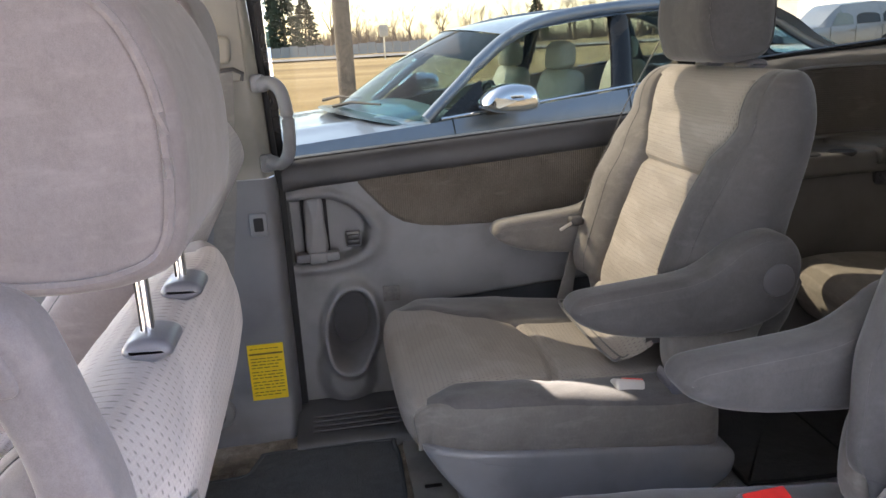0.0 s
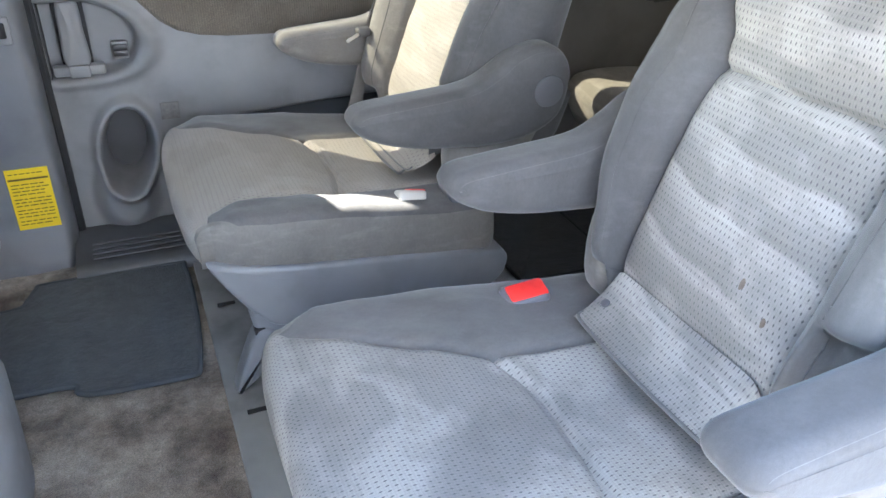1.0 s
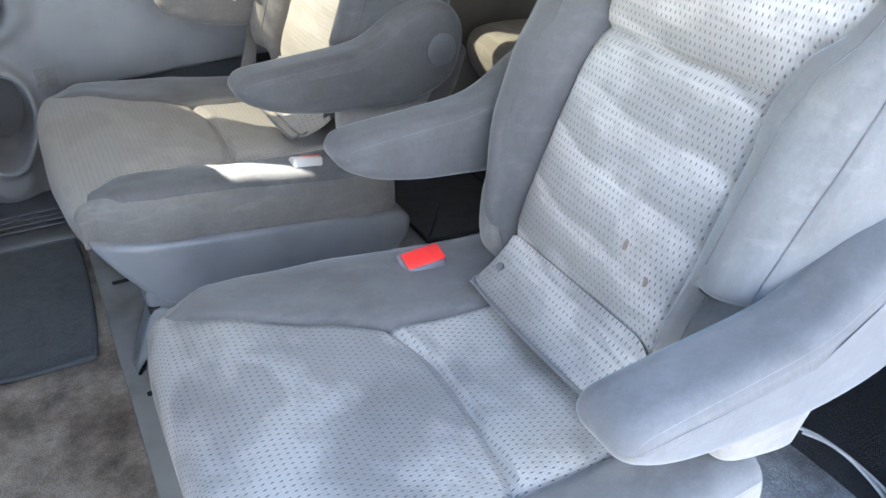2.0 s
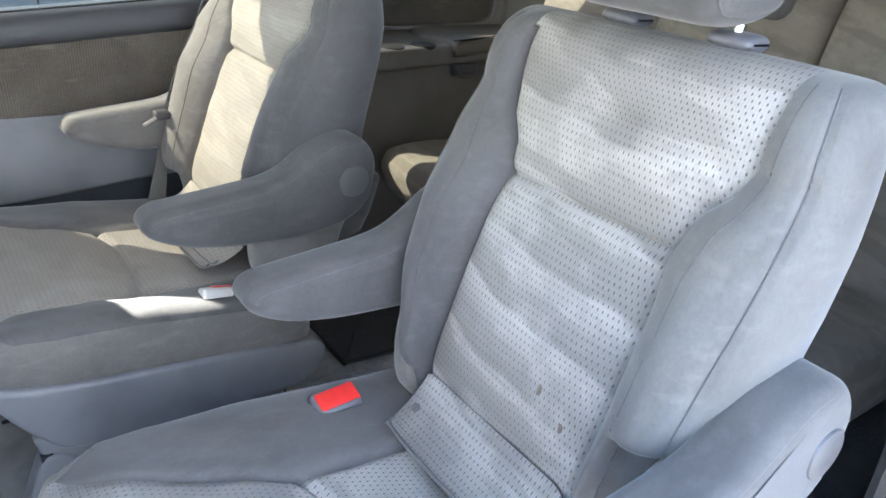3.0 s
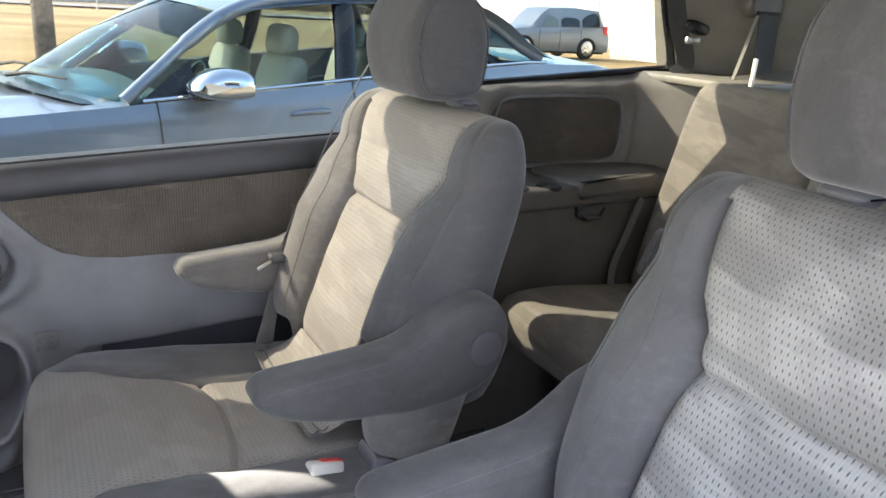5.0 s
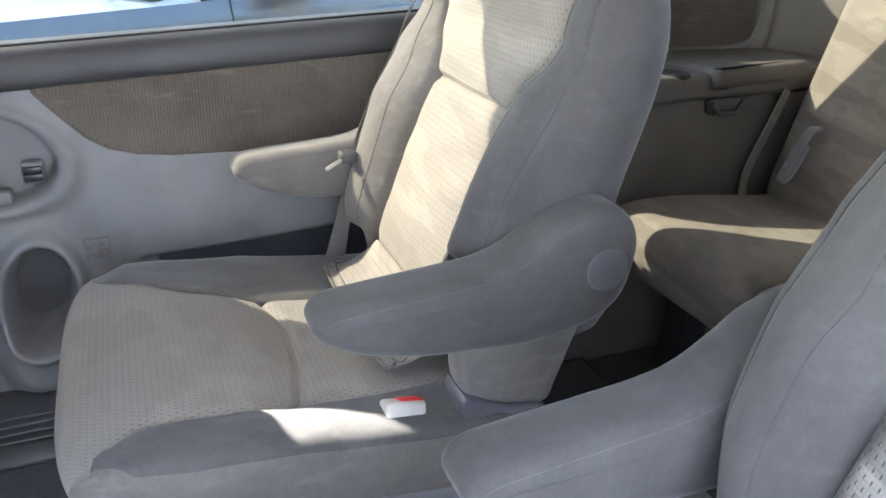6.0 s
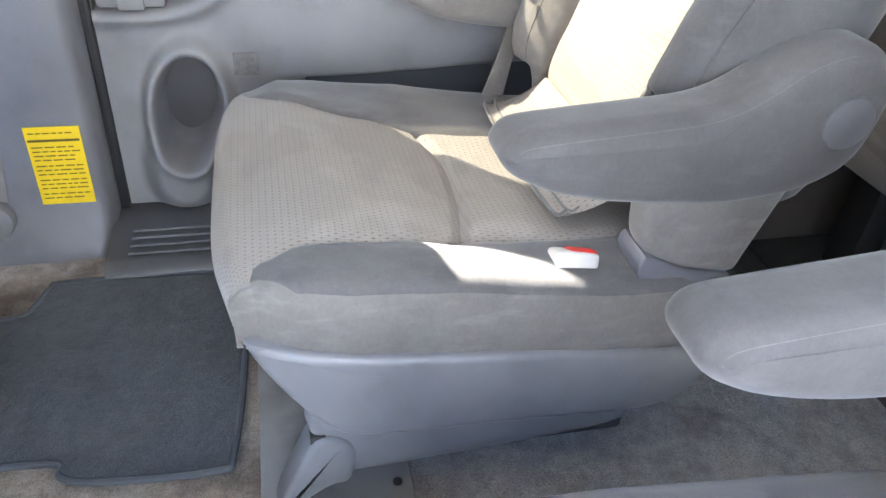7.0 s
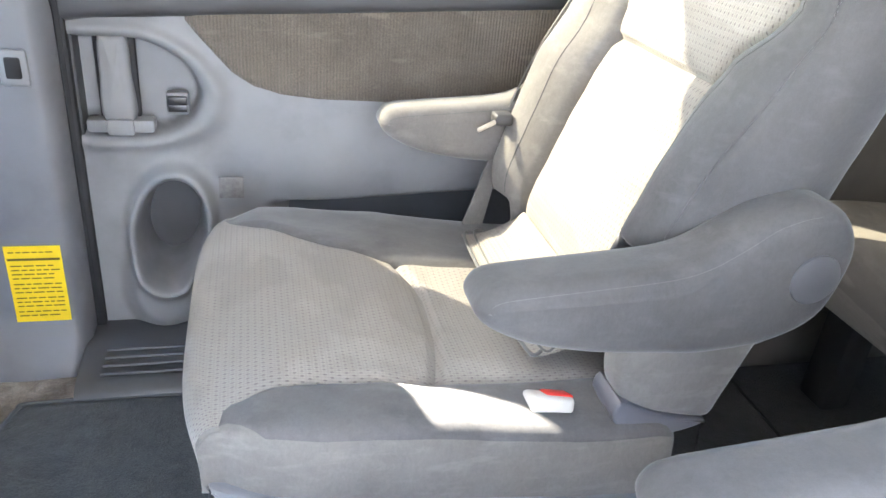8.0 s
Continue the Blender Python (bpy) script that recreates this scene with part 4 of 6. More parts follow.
def cushion_point(s, v, flare=0.0):
    """Place on a seat cushion. s: -1 bottom of the front, 0 front edge, 1 cross seam, 2 rear. v: 0 middle, 1 seam of the bolster, 2 its outer edge, 3 foot of the side."""
    a, sg = abs(v), (1 if v >= 0 else -1)
    t = max(0.0, s)
    if sg > 0:
        w = 0.228 - 0.126 * t ** 0.8 if t < 1 else interp(t, (1.0, 0.102), (1.3, 0.092), (2.0, 0.090))
    else:
        w = interp(t, (0, 0.246), (0.07, 0.216), (0.3, 0.203), (0.6, 0.195), (1.0, 0.190), (2.0, 0.186))
    W = lin(t, (0, 0.255), (0.1, 0.266), (0.2, 0.273), (0.45, 0.281), (1.5, 0.285), (2.0, 0.278))
    if a <= 1:
        y = a * w
    elif a <= 2:
        y = w + (a - 1) * (W - 0.003 - w)
    else:
        y = W - 0.003 + 0.006 * math.sin((a - 2) * math.pi)
    seam = 0.408 + 0.028 * (1 - (min(a, 1.0)) ** 2)
    x = lin(t, (0, 0.150), (1, seam), (1.85, 0.652), (2, 0.698))
    x += 0.040 * (y / 0.285) ** 4 * max(0, 1 - t) ** 2
    crest = interp(t, (0, 0.332), (0.30, 0.346), (0.7, 0.336), (1.0, 0.322), (1.5, 0.316), (2.0, 0.312))
    crest -= 0.012 * (1 - min(a, 1) ** 2) * smooth01(t) * 0.8
    side_top = lin(t, (0, 0.328), (0.2, 0.340), (0.55, 0.334), (1.0, 0.327), (1.3, 0.313), (1.65, 0.303), (2.0, 0.298))
    if a <= 1:
        z = crest
    else:
        b = min(1.0, a - 1)
        z = crest + (side_top - crest) * smooth01(b * 2.2) + 0.007 * math.sin(math.pi * b) * smooth01(t * 3)
        if b > 0.75:
            z -= 0.005 * ((b - 0.75) / 0.25) ** 2
    if a > 2:
        foot = lin(x, (0.13, 0.266), (0.17, 0.262), (0.26, 0.252), (0.52, 0.226), (0.70, 0.198))
        z = z + (foot - lin(x, (0.17, 0.004), (0.27, 0.03)) - z) * (a - 2)
    if t > 1.85 and a > 1:
        y -= 0.030 * ((t - 1.85) / 0.15) ** 3 * min(1.0, a - 1)
        z -= 0.026 * ((t - 1.85) / 0.15) ** 2 * (1 - max(0.0, a - 2))
    # seams pull in
    z -= groove(a - 2, 0.06, 0.004)
    z -= groove(a - 1, 0.05, 0.007) * smooth01(t * 4 - 0.1)
    z -= groove((s - 1) * 0.27, 0.008, 0.010) * (1 if a < 1.02 else 0)
    if s < 0:
        k = -s
        ang = min(1.0, k * 2) * math.pi / 2
        drop = 0.030
        x -= 0.024 * math.sin(ang) - 0.012 * max(0, k - 0.5) * 2 * 0.6
        foot = lin(x, (0.13, 0.258), (0.40, 0.235)) 
        zt = z - drop * (1 - math.cos(ang))
        z = zt if k <= 0.5 else zt + (min(zt, foot) - zt) * (k - 0.5) * 2
        z = max(z, foot - 0.002)
    z += 0.0018 * noise.noise((x * 11, y * 11 * sg, 5)) + 0.0009 * noise.noise((x * 31, y * sg * 31, 9))
    return Vector((x, sg * y, z))


def back_point(h, v):
    """Place on a backrest. h: 0 bottom, 1 shoulder line, 2 top ridge. v: 0 front middle, 1 bolster seam, 2 bolster's outer seam, 3 rear corner, 4 rear middle."""
    a, sg = abs(v), (1 if v >= 0 else -1)
    z1, zt = 0.755, 0.842
    al = max(0.0, h - 1) * math.pi / 2
    z = 0.355 + (z1 - 0.355) * min(1.0, h)
    zz = z if h <= 1 else z1 + (zt - z1) * math.sin(al)
    xf = 0.600 + 0.36 * (z - 0.36) + 0.02 * smooth01((0.42 - z) / 0.08)
    xb = 0.826 + 0.14 * (z - 0.55)
    W = lin(z, (0.355, 0.210), (0.40, 0.230), (0.50, 0.252), (0.62, 0.264), (0.70, 0.266), (0.755, 0.262))
    w = interp(z, (0.355, 0.138), (0.50, 0.140), (0.60, 0.137), (0.655, 0.129), (0.69, 0.138), (0.735, 0.170), (0.755, 0.178))
    proud = interp(z, (0.355, 0.022), (0.45, 0.046), (0.60, 0.050), (0.69, 0.037), (0.755, 0.018))
    if h > 1:
        c = math.cos(al)
        xc = 0.5 * (xf + xb) + 0.012
        xf = xc + (xf - xc) * c ** 0.75
        xb = xc + (xb - xc) * c ** 0.75
        W = 0.222 + (W - 0.222) * c ** 0.62
        w = 0.186 + (w - 0.186) * c
        proud *= c
    fade = math.cos(al) if h > 1 else 1.0
    puff = 0.013 * math.sin(math.pi * min(1, max(0, (z - 0.36) / 0.295))) if z < 0.655 else 0.011 * math.sin(math.pi * min(1, (z - 0.655) / 0.14))
    if a <= 1:
        y, x = a * w, xf - puff * (1 - a ** 4) * (1 if h <= 1 else math.cos(al))
        x += groove((z - 0.655), 0.007, 0.010) if h <= 1 else 0
    elif a <= 2:
        b = a - 1
        y = w + (W - 0.028 - w) * b
        x = xf - proud * math.sin(math.pi * min(1, b) ** 0.92 * 0.80)
    elif a <= 3:
        b = a - 2
        xs = xf - proud * math.sin(math.pi * 0.80)
        y = W - 0.028 + 0.028 * min(1.0, math.sin(math.pi * b) ** 0.6 if b < 1 else 0)
        x = xs + (xb - 0.012 * fade - xs) * b
    else:
        b = a - 3
        y = (W - 0.028) * (1 - b)
        x = xb + fade * (-0.012 + 0.016 * math.sin(min(1, b * 3) * math.pi / 2))
    if a > 1.35:
        x += 0.06 * smooth01(((0.505 if sg < 0 else 0.40) - z) / 0.035) * smooth01((a - 1.30) / 0.22)
    if a < 1:
        x += 0.0055 * fade * noise.noise((y * sg * 3.5 + zz * 3, zz * 20 + y * sg * 6, 7)) * (1 - a ** 6)
    x += groove(a - 1, 0.05, 0.009) * (1 if h < 1.6 else 0)
    x += groove(a - 2, 0.04, 0.003)
    x += 0.0018 * noise.noise((y * sg * 10, zz * 10, 2)) + 0.001 * noise.noise((y * sg * 30, zz * 30, 4))
    return Vector((x, sg * y, zz))


def back_shape(h, v, taper=0.0, shoulder=(1.0, 1.0), soft=0.0, tuck=0.0, hump=0.0, waist=0.0, bend=1.25):
    """The backrest of one seat: narrowed below, widened at the shoulders, with a softer bolster or a tucked-in foot."""
    p = back_point(h, v)
    p.y *= 1 - taper * smooth01((0.70 - p.z) / 0.36)
    p.y *= 1 + ((shoulder[0] if p.y > 0 else shoulder[1]) - 1) * smooth01((p.z - 0.56) / 0.22)
    if soft and v > 1:
        proud = interp(p.z, (0.355, 0.022), (0.45, 0.046), (0.60, 0.050), (0.69, 0.037), (0.755, 0.018), (0.842, 0.0))
        b = min(1.0, v - 1)
        p.x += soft * proud * (math.sin(0.8 * math.pi * b) - 1.15 * math.sin(0.5 * math.pi * b) if v <= 2 else -0.562 * max(0.0, 3 - v) ** 0.6)
    p.x -= tuck * (max(0.0, 0.765 - p.z) / 0.40) ** bend
    if v > 1:
        p.y -= waist * smooth01((0.535 - p.z) / 0.10) * smooth01((v - 1) / 0.5) * smooth01(3.6 - v)
    p.x += hump * math.exp(-((p.z - 0.765) / 0.07) ** 2) * smooth01((abs(v) - 3.0) / 0.35)
    return p


def buckle(parent, y, sg, x=0.543, z=0.314):
    """Belt buckle standing in the seat's inner edge."""
    tilt = Matrix.Translation((x, y, z)) @ Matrix.Rotation(radians(-4 if sg > 0 else 10), 4, "Y") @ Matrix.Rotation(radians(16 if sg > 0 else -24), 4, "X")
    if sg > 0:
        tilt = tilt @ Matrix.Scale(1.25, 4)
    b = part("belt_buckle", block((-0.027, -0.017, -0.04), (0.027, 0.017, 0.021), 0.006, 3, m=tilt), BUCKLE if sg < 0 else GUIDE, parent, "pale belt buckle" if sg < 0 else "grey belt buckle")
    part("release_button", block((-0.008 if sg < 0 else -0.022, -0.0120, 0.016), (0.0262, 0.0130, 0.0232), 0.004, 2, m=tilt), RED, b, "red release button")
    part("buckle_stalk", tube([tilt @ Vector((0, 0, -0.02)), (x + 0.03, y, 0.25)], 0.012, 8), TRIM_DARK, b)


def seat(name, label, at, inner, arms=((-1, 0, 0, 0, 0), (1, 0, 0, 0, 0)), head=0.94, lift=-0.008, hx=0.0, wide=0.114, cushion=True, rear_cloth=False, group="captain chairs", hinge=(0.235, 0.22), outer_arm=None, hy0=0.0, shoulder=(1.0, 1.0), soft=0.0, stains=(), pad=PERF, taper=0.0, tuck=0.0, hump=0.0, waist=0.0, bend=1.25, side=VELOUR_SIDE):
    """A captain chair facing -x. inner: the side (+1 or -1 in y) with the buckle. arms: side and degrees by which each is raised."""
    st = empty(name, label, "car seat", group, at)
    if cushion:
        vi = dense(-1, 1, 44, -1, 1)
        fr = dense(-1, 1, 44, -1, 1, fine=0.02)
        rr = dense(1, 2, 22, 1, fine=0.02)
        uv = lambda s, v: (cushion_point(s, v).y, cushion_point(s, v).x - max(0, -s) * 0.09)
        part("cushion_front_pad", sheet(cushion_point, fr, vi, uv, flip=True), pad, st, "worn pale perforated cloth", smooth=180)
        part("cushion_rear_pad", sheet(cushion_point, rr, vi, uv, flip=True), pad, st, "worn pale perforated cloth", smooth=180)
        for sg in (-1, 1):
            ss = [0.0] + [k for k in fr + rr[1:] if k > 0.0]
            ends = [k for k in fr if k < 0.0] + [0.0]
            part("cushion_corner", sheet(cushion_point, ends, [sg * k for k in span(1, 3, 20)], lambda s, v: (cushion_point(s, v).y, cushion_point(s, v).z), flip=sg < 0), VELOUR_PALE, st, smooth=180)
            lens = lambda s: math.sqrt(min(1.0, max(0.0, s) / 0.17))
            part("cushion_bolster", sheet(lambda s, v: cushion_point(s, sg * (1 + (v - 1) * lens(s))), ss, dense(1, 2, 18, 1, 2, fine=0.02), flip=sg < 0), VELOUR, st, "dark grey velour bolster", smooth=180)
            part("cushion_edge", sheet(lambda s, v: cushion_point(s, sg * (2 - (2 - v) * (1 - lens(s)))), [k for k in ss if k <= 0.19], span(1, 2, 10), flip=sg < 0), VELOUR_PALE, st, smooth=180)
            part("cushion_side", sheet(cushion_point, ss, [sg * k for k in dense(2, 3, 14, 2, fine=0.02)], flip=sg < 0), VELOUR_PALE, st, "pale grey velour side panel", smooth=180)
        prof = curve([(0.158, 0.264), (0.178, 0.262), (0.215, 0.257), (0.26, 0.252), (0.38, 0.240), (0.52, 0.226), (0.66, 0.207), (0.70, 0.199), (0.712, 0.176), (0.694, 0.138), (0.632, 0.114), (0.43, 0.121), (0.285, 0.127), (0.238, 0.148), (0.180, 0.222)], 4)
        shell = pillow([(p.x, p.y) for p in prof], 0.294, 0.010, 4, 0.001)
        for q in shell.verts:
            q.co.y *= lin(q.co.x, (0.150, 0.86), (0.165, 0.90), (0.19, 0.94), (0.22, 0.965), (0.27, 0.99), (0.32, 1.0))
        part("base_shell", shell, BASE, st, "smooth grey plastic shell")
        low = curve([(0.23, 0.175), (0.45, 0.165), (0.640, 0.155), (0.635, 0.110), (0.60, 0.080), (0.45, 0.066), (0.29, 0.056), (0.25, 0.07)], 4)
        part("lower_skirt", pillow([(p.x, p.y) for p in low], 0.284, 0.012, 3, 0.001), BASE, st)
        for sg in (-1, 1):
            foot = curve([(0.228, 0.128), (0.262, 0.120), (0.275, 0.090), (0.266, 0.052), (0.240, 0.044), (0.188, 0.004), (0.178, 0.010), (0.200, 0.070)], 4)
            ft = part("front_foot", pillow([(p.x + 0.07 * (sg != inner), p.y) for p in foot], 0.024, 0.008, 3, at=sg * 0.268), BASE, st, "grey plastic foot cover")
            part("foot_clip", block((0.222 + 0.07 * (sg != inner), sg * 0.275 - 0.012, 0.112), (0.240 + 0.07 * (sg != inner), sg * 0.275 + 0.012, 0.132), 0.002), RUBBER, ft)
            part("floor_rail", block((0.27, sg * 0.205 - 0.02, 0.0), (0.66, sg * 0.205 + 0.02, 0.07), 0.006), TRIM_DARK, st)
            if sg != inner and hinge[1] is None:
                continue
            hy = sg * (hinge[0] if sg == inner else hinge[1])
            cover = [(0.600, 0.44), (0.597, 0.36), (0.618, 0.322), (0.68, 0.300), (0.726, 0.295), (0.742, 0.33), (0.765, 0.40), (0.79, 0.47), (0.70, 0.49), (0.63, 0.48)]
            rc = part("recliner_cover", pillow([(p.x, p.y) for p in curve(cover, 4)], 0.028, 0.018, 5, 0.003, at=hy), VELOUR_PALE, st, "grey cloth hinge cover")
            if inner < 0 and sg < 0:
                part("hinge_base", pillow([(p.x, p.y) for p in curve([(0.604, 0.334), (0.66, 0.310), (0.712, 0.300), (0.716, 0.292), (0.66, 0.280), (0.604, 0.300)], 4)], 0.031, 0.004, 3, at=hy), GUIDE, rc, "dark plastic hinge foot")
        # hinge flap between cushion and backrest
        flap = bmesh.new()
        edge, fx = (0.128, 0.016) if inner > 0 else (0.165, 0.0)
        sheet(lambda k, y: (0.528 + fx + (0.082 - fx) * k, y, 0.331 + 0.048 * k * k + 0.012 * k + 0.004 * math.sin(math.pi * k) - 0.034 * k * smooth01((abs(y) - 0.115) / 0.05)), span(0, 1, 10), span(-0.165, edge, 40), uv=lambda k, y: (y, k * 0.08), bm=flap, flip=True)
        fp = part("hinge_flap", flap, pad, st, "perforated cloth flap", smooth=180)
        for dx, dz, r in ((0.0, 0.0, 0.0026), (0.016, 0.004, 0.0017)):
            hem = curve([(0.546 + fx + dx, -0.162, 0.336 + dz), (0.530 + fx + dx, -0.152, 0.333 + dz), (0.526 + fx + dx, 0, 0.332 + dz), (0.530 + fx + dx, edge - 0.013, 0.333 + dz), (0.546 + fx + dx, edge - 0.003, 0.336 + dz)], 8, False)
            part("flap_hem", tube(hem, r, 8), VELOUR_LIT, fp)
        if inner > 0:
            part("flap_stud", disc((0.578, 0.108, 0.356), (-0.6, 0, 1), 0.0065, 0.004, 0.0015, 16), CAP, fp, "grey press stud")
        buckle(st, inner * (0.236 if inner < 0 else 0.220), inner, 0.530 if inner < 0 else 0.518, 0.306 if inner < 0 else 0.302)
    # backrest
    bp = functools.partial(back_shape, taper=taper, shoulder=shoulder, soft=soft, tuck=tuck, hump=hump, waist=waist, bend=bend)
    vi = dense(-1, 1, 40, -1, 1, fine=0.02)
    uv = lambda h, v: (bp(h, v).y, bp(h, v).z * 1.06 + (max(0, h - 1) * 0.05))
    mid = (0.655 - 0.355) / (0.755 - 0.355)
    hs_low, hs_up = dense(0, mid, 34, mid, fine=0.012), dense(mid, 2, 50, mid, fine=0.012)
    part("backrest_lower_pad", sheet(bp, hs_low, vi, uv), pad, st, "worn pale perforated cloth", smooth=180)
    part("backrest_upper_pad", sheet(bp, hs_up, vi, uv), pad, st, "worn pale perforated cloth", smooth=180)
    for sg in (-1, 1):
        vs = [sg * k for k in dense(1, 3, 44, 1, 2, fine=0.025)]
        # outer bolster lighter than inner: the light on it is put into the colour
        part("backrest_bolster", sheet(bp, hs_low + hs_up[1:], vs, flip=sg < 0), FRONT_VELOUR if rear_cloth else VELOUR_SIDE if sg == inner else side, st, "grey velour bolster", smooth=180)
        for v in (1.42, 2.0):
            part("seam", tube([bp(h, sg * v) + Vector((0, sg * 0.0008, 0)) for h in span(0.12, 1.75, 44)], 0.0011, 6), VELOUR_SIDE, st)
    part("backrest_rear", sheet(bp, hs_low + hs_up[1:], [k for k in span(3, 4, 14)] + [-k for k in span(4, 3, 14)][1:], uv), pad if rear_cloth else VELOUR, st, "perforated cloth rear" if rear_cloth else "", smooth=180)
    for hc, vc, hr in stains:
        blot = lambda k, a: bp(hc + k * hr * (1 + 0.12 * math.sin(3 * a)) * math.cos(a), vc + k * hr * 1.7 * (1 + 0.15 * math.sin(2 * a + 1)) * math.sin(a)) + Vector((-0.0012 + 0.0010 * k, 0, -0.0004))
        part("stain", sheet(blot, (0.02, 0.5, 1.0), span(0, 2 * math.pi, 20)[:-1], close=True), STAIN, st, "small brown stain", smooth=180)
    # head restraint on two chrome posts
    prof = [(x + hx, z + lift) for x, z in head_profile(head)]
    hr = part("headrest", pillow(prof, wide, 0.020 if rear_cloth else 0.036, 7, 0.006, at=hy0), FRONT_VELOUR if rear_cloth else VELOUR_SIDE, st, "padded velour headrest")
    for sg in (-1, 1):
        part("piping", tube([(x + (0.79 + hx - x) * 0.125, hy0 + sg * (wide - (0.0 if rear_cloth else 0.010)), z + (0.955 + lift - z) * 0.125) for x, z in prof], 0.0040 if rear_cloth else 0.0016, 6, closed=True), FRONT_VELOUR if rear_cloth else VELOUR_SIDE, hr)
        part("headrest_post", tube([(0.822, sg * 0.075, 0.80), (0.824, sg * 0.075, 0.90 + lift), (0.826, sg * 0.075, 0.95 + lift)], 0.006, 12), CHROME, st, "chrome post")
        gp = curve([(0.803, 0.866), (0.806, 0.879), (0.825, 0.884), (0.845, 0.878), (0.847, 0.864), (0.825, 0.856)], 4)
        part("post_guide", pillow([(0.825 + (p.x - 0.825) * 0.85, 0.847 + (p.y - 0.870) * 0.75) for p in gp], 0.027, 0.008, 4, at=sg * 0.075), GUIDE, st, "grey plastic guide")
    # armrests: side, degrees raised, and a shift
    for sg, up, dx, dy, dz in arms:
        turn = Matrix.Translation((0.745 + dx, dy, 0.515 + dz)) @ Matrix.Rotation(radians(up), 4, "Y") @ Matrix.Translation((-0.745, 0, -0.515))
        bm = pillow(arm_profile(), 0.037, 0.022, 8, 0.002, at=sg * 0.272)
        bm.transform(turn)
        # a lighter outer arm also carries sunlight in its colour
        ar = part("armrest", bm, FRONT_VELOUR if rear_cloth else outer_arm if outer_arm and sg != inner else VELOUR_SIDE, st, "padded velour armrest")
        for fs in (-1, 1):
            d = disc((0.757, sg * 0.272 + fs * 0.0375, 0.512), (0, 1, 0), 0.028, 0.007, 0.0025)
            d.transform(turn)
            part("pivot_cap", d, CAP, ar, "round grey plastic cap")
            rim = [Vector(p) for p in arm_profile()]
            line = []
            for a, b, c in zip(rim[1:32], rim[2:33], rim[3:34]):
                d = (c - a).normalized()
                q = b + Vector((d.y, -d.x)) * 0.0110
                line.append(turn @ Vector((q.x, sg * 0.272 + fs * 0.0334, q.y)))
            tb = tube(line, 0.0006, 6)
            part("seam", tb, FRONT_VELOUR if rear_cloth else VELOUR_LIT, ar)
    return st


STAIN = plain("brown_stain", (0.115, 0.095, 0.075), 0.95, 0, 0.3, 120)
SEAT_R = (0.0, 1.005, 0.0)
SEAT_L = (0.05, 0.185, 0.0)
# pale velour on the door side stands in for sun on bolster and arm
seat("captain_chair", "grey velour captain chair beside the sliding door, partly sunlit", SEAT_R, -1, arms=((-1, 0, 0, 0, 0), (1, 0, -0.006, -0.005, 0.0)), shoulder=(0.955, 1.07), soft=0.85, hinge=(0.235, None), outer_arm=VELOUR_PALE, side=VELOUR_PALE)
seat("captain_chair", "grey velour captain chair with stained pale perforated cloth", SEAT_L, 1, pad=PERF_STAINED, side=VELOUR_LIT, hinge=(0.176, 0.235), waist=0.024, lift=0.004, wide=0.106, hy0=-0.008, shoulder=(0.92, 1.0), stains=((0.295, -0.42, 0.016), (0.235, -0.72, 0.014)))
driver = seat("driver_seat", "grey cloth driver's seat with raised headrest", (-0.93, 0.305, -0.152), 1, arms=(), head=1.25, lift=0.046, shoulder=(1.22, 1.0), hx=0.001, wide=0.135, taper=0.06, tuck=0.20, bend=2.0, rear_cloth=True, pad=PERF_FRONT, group="front seats")
seat("passenger_seat", "grey cloth front passenger seat beside the pillar", (-0.985, 0.955, -0.04), -1, arms=(), lift=0.03, taper=0.50, tuck=0.17, hump=0.012, shoulder=(1.07, 1.0), rear_cloth=True, pad=PERF_FRONT, group="front seats")


def driver_armrest(parent):
    """Arched armrest on the door side of the driver's seat: a neck that rises from the pivot and bends forward."""
    pts = [(0.60, 0.948), (0.70, 0.975), (0.79, 0.982), (0.828, 0.976), (0.847, 0.963), (0.856, 0.940), (0.865, 0.904), (0.873, 0.873), (0.878, 0.84), (0.882, 0.77), (0.872, 0.70), (0.84, 0.695), (0.825, 0.74),
           (0.832, 0.81), (0.836, 0.858), (0.829, 0.902), (0.815, 0.930), (0.78, 0.936), (0.70, 0.925), (0.62, 0.915), (0.595, 0.928)]
    prof = [(p.x - 0.024, p.y - 0.014) for p in curve([(a, b, 0) for a, b in pts], 4)]
    a = part("armrest", pillow(prof, 0.022, 0.012, 6, at=-0.284), FRONT_VELOUR, parent, "arched velour armrest")
    oval = curve([(0.70, 0.955), (0.79, 0.963), (0.828, 0.958), (0.842, 0.940), (0.836, 0.925), (0.78, 0.942), (0.70, 0.934)], 6)
    part("side_panel", pillow([(p.x - 0.024, p.y - 0.014) for p in oval], 0.004, 0.003, 4, at=-0.3045), FRONT_VELOUR, a)


driver_back = functools.partial(back_shape, taper=0.06, shoulder=(1.22, 1.0), tuck=0.20, bend=2.0)


def rear_panel(parent):
    """Velour strip down one side of the rear of the driver's backrest."""
    def at(h, k):
        b = k * lin(h, (0, 0.57), (0.76, 0.48), (0.975, 0.375), (1.1, 0.16), (1.2, 0.004))
        p = driver_back(h, -(3 + b))
        return p + Vector((0.0022, 0, 0))

    pn = part("rear_side_panel", sheet(at, span(0, 1.2, 30), span(0, 1, 10), flip=True), FRONT_VELOUR, parent, "velour strip", smooth=180)
    part("seam", tube([at(h, 1.0) for h in span(0.05, 1.15, 30)], 0.0012, 6), VELOUR_PALE, pn)


driver_armrest(driver)
rear_panel(driver)


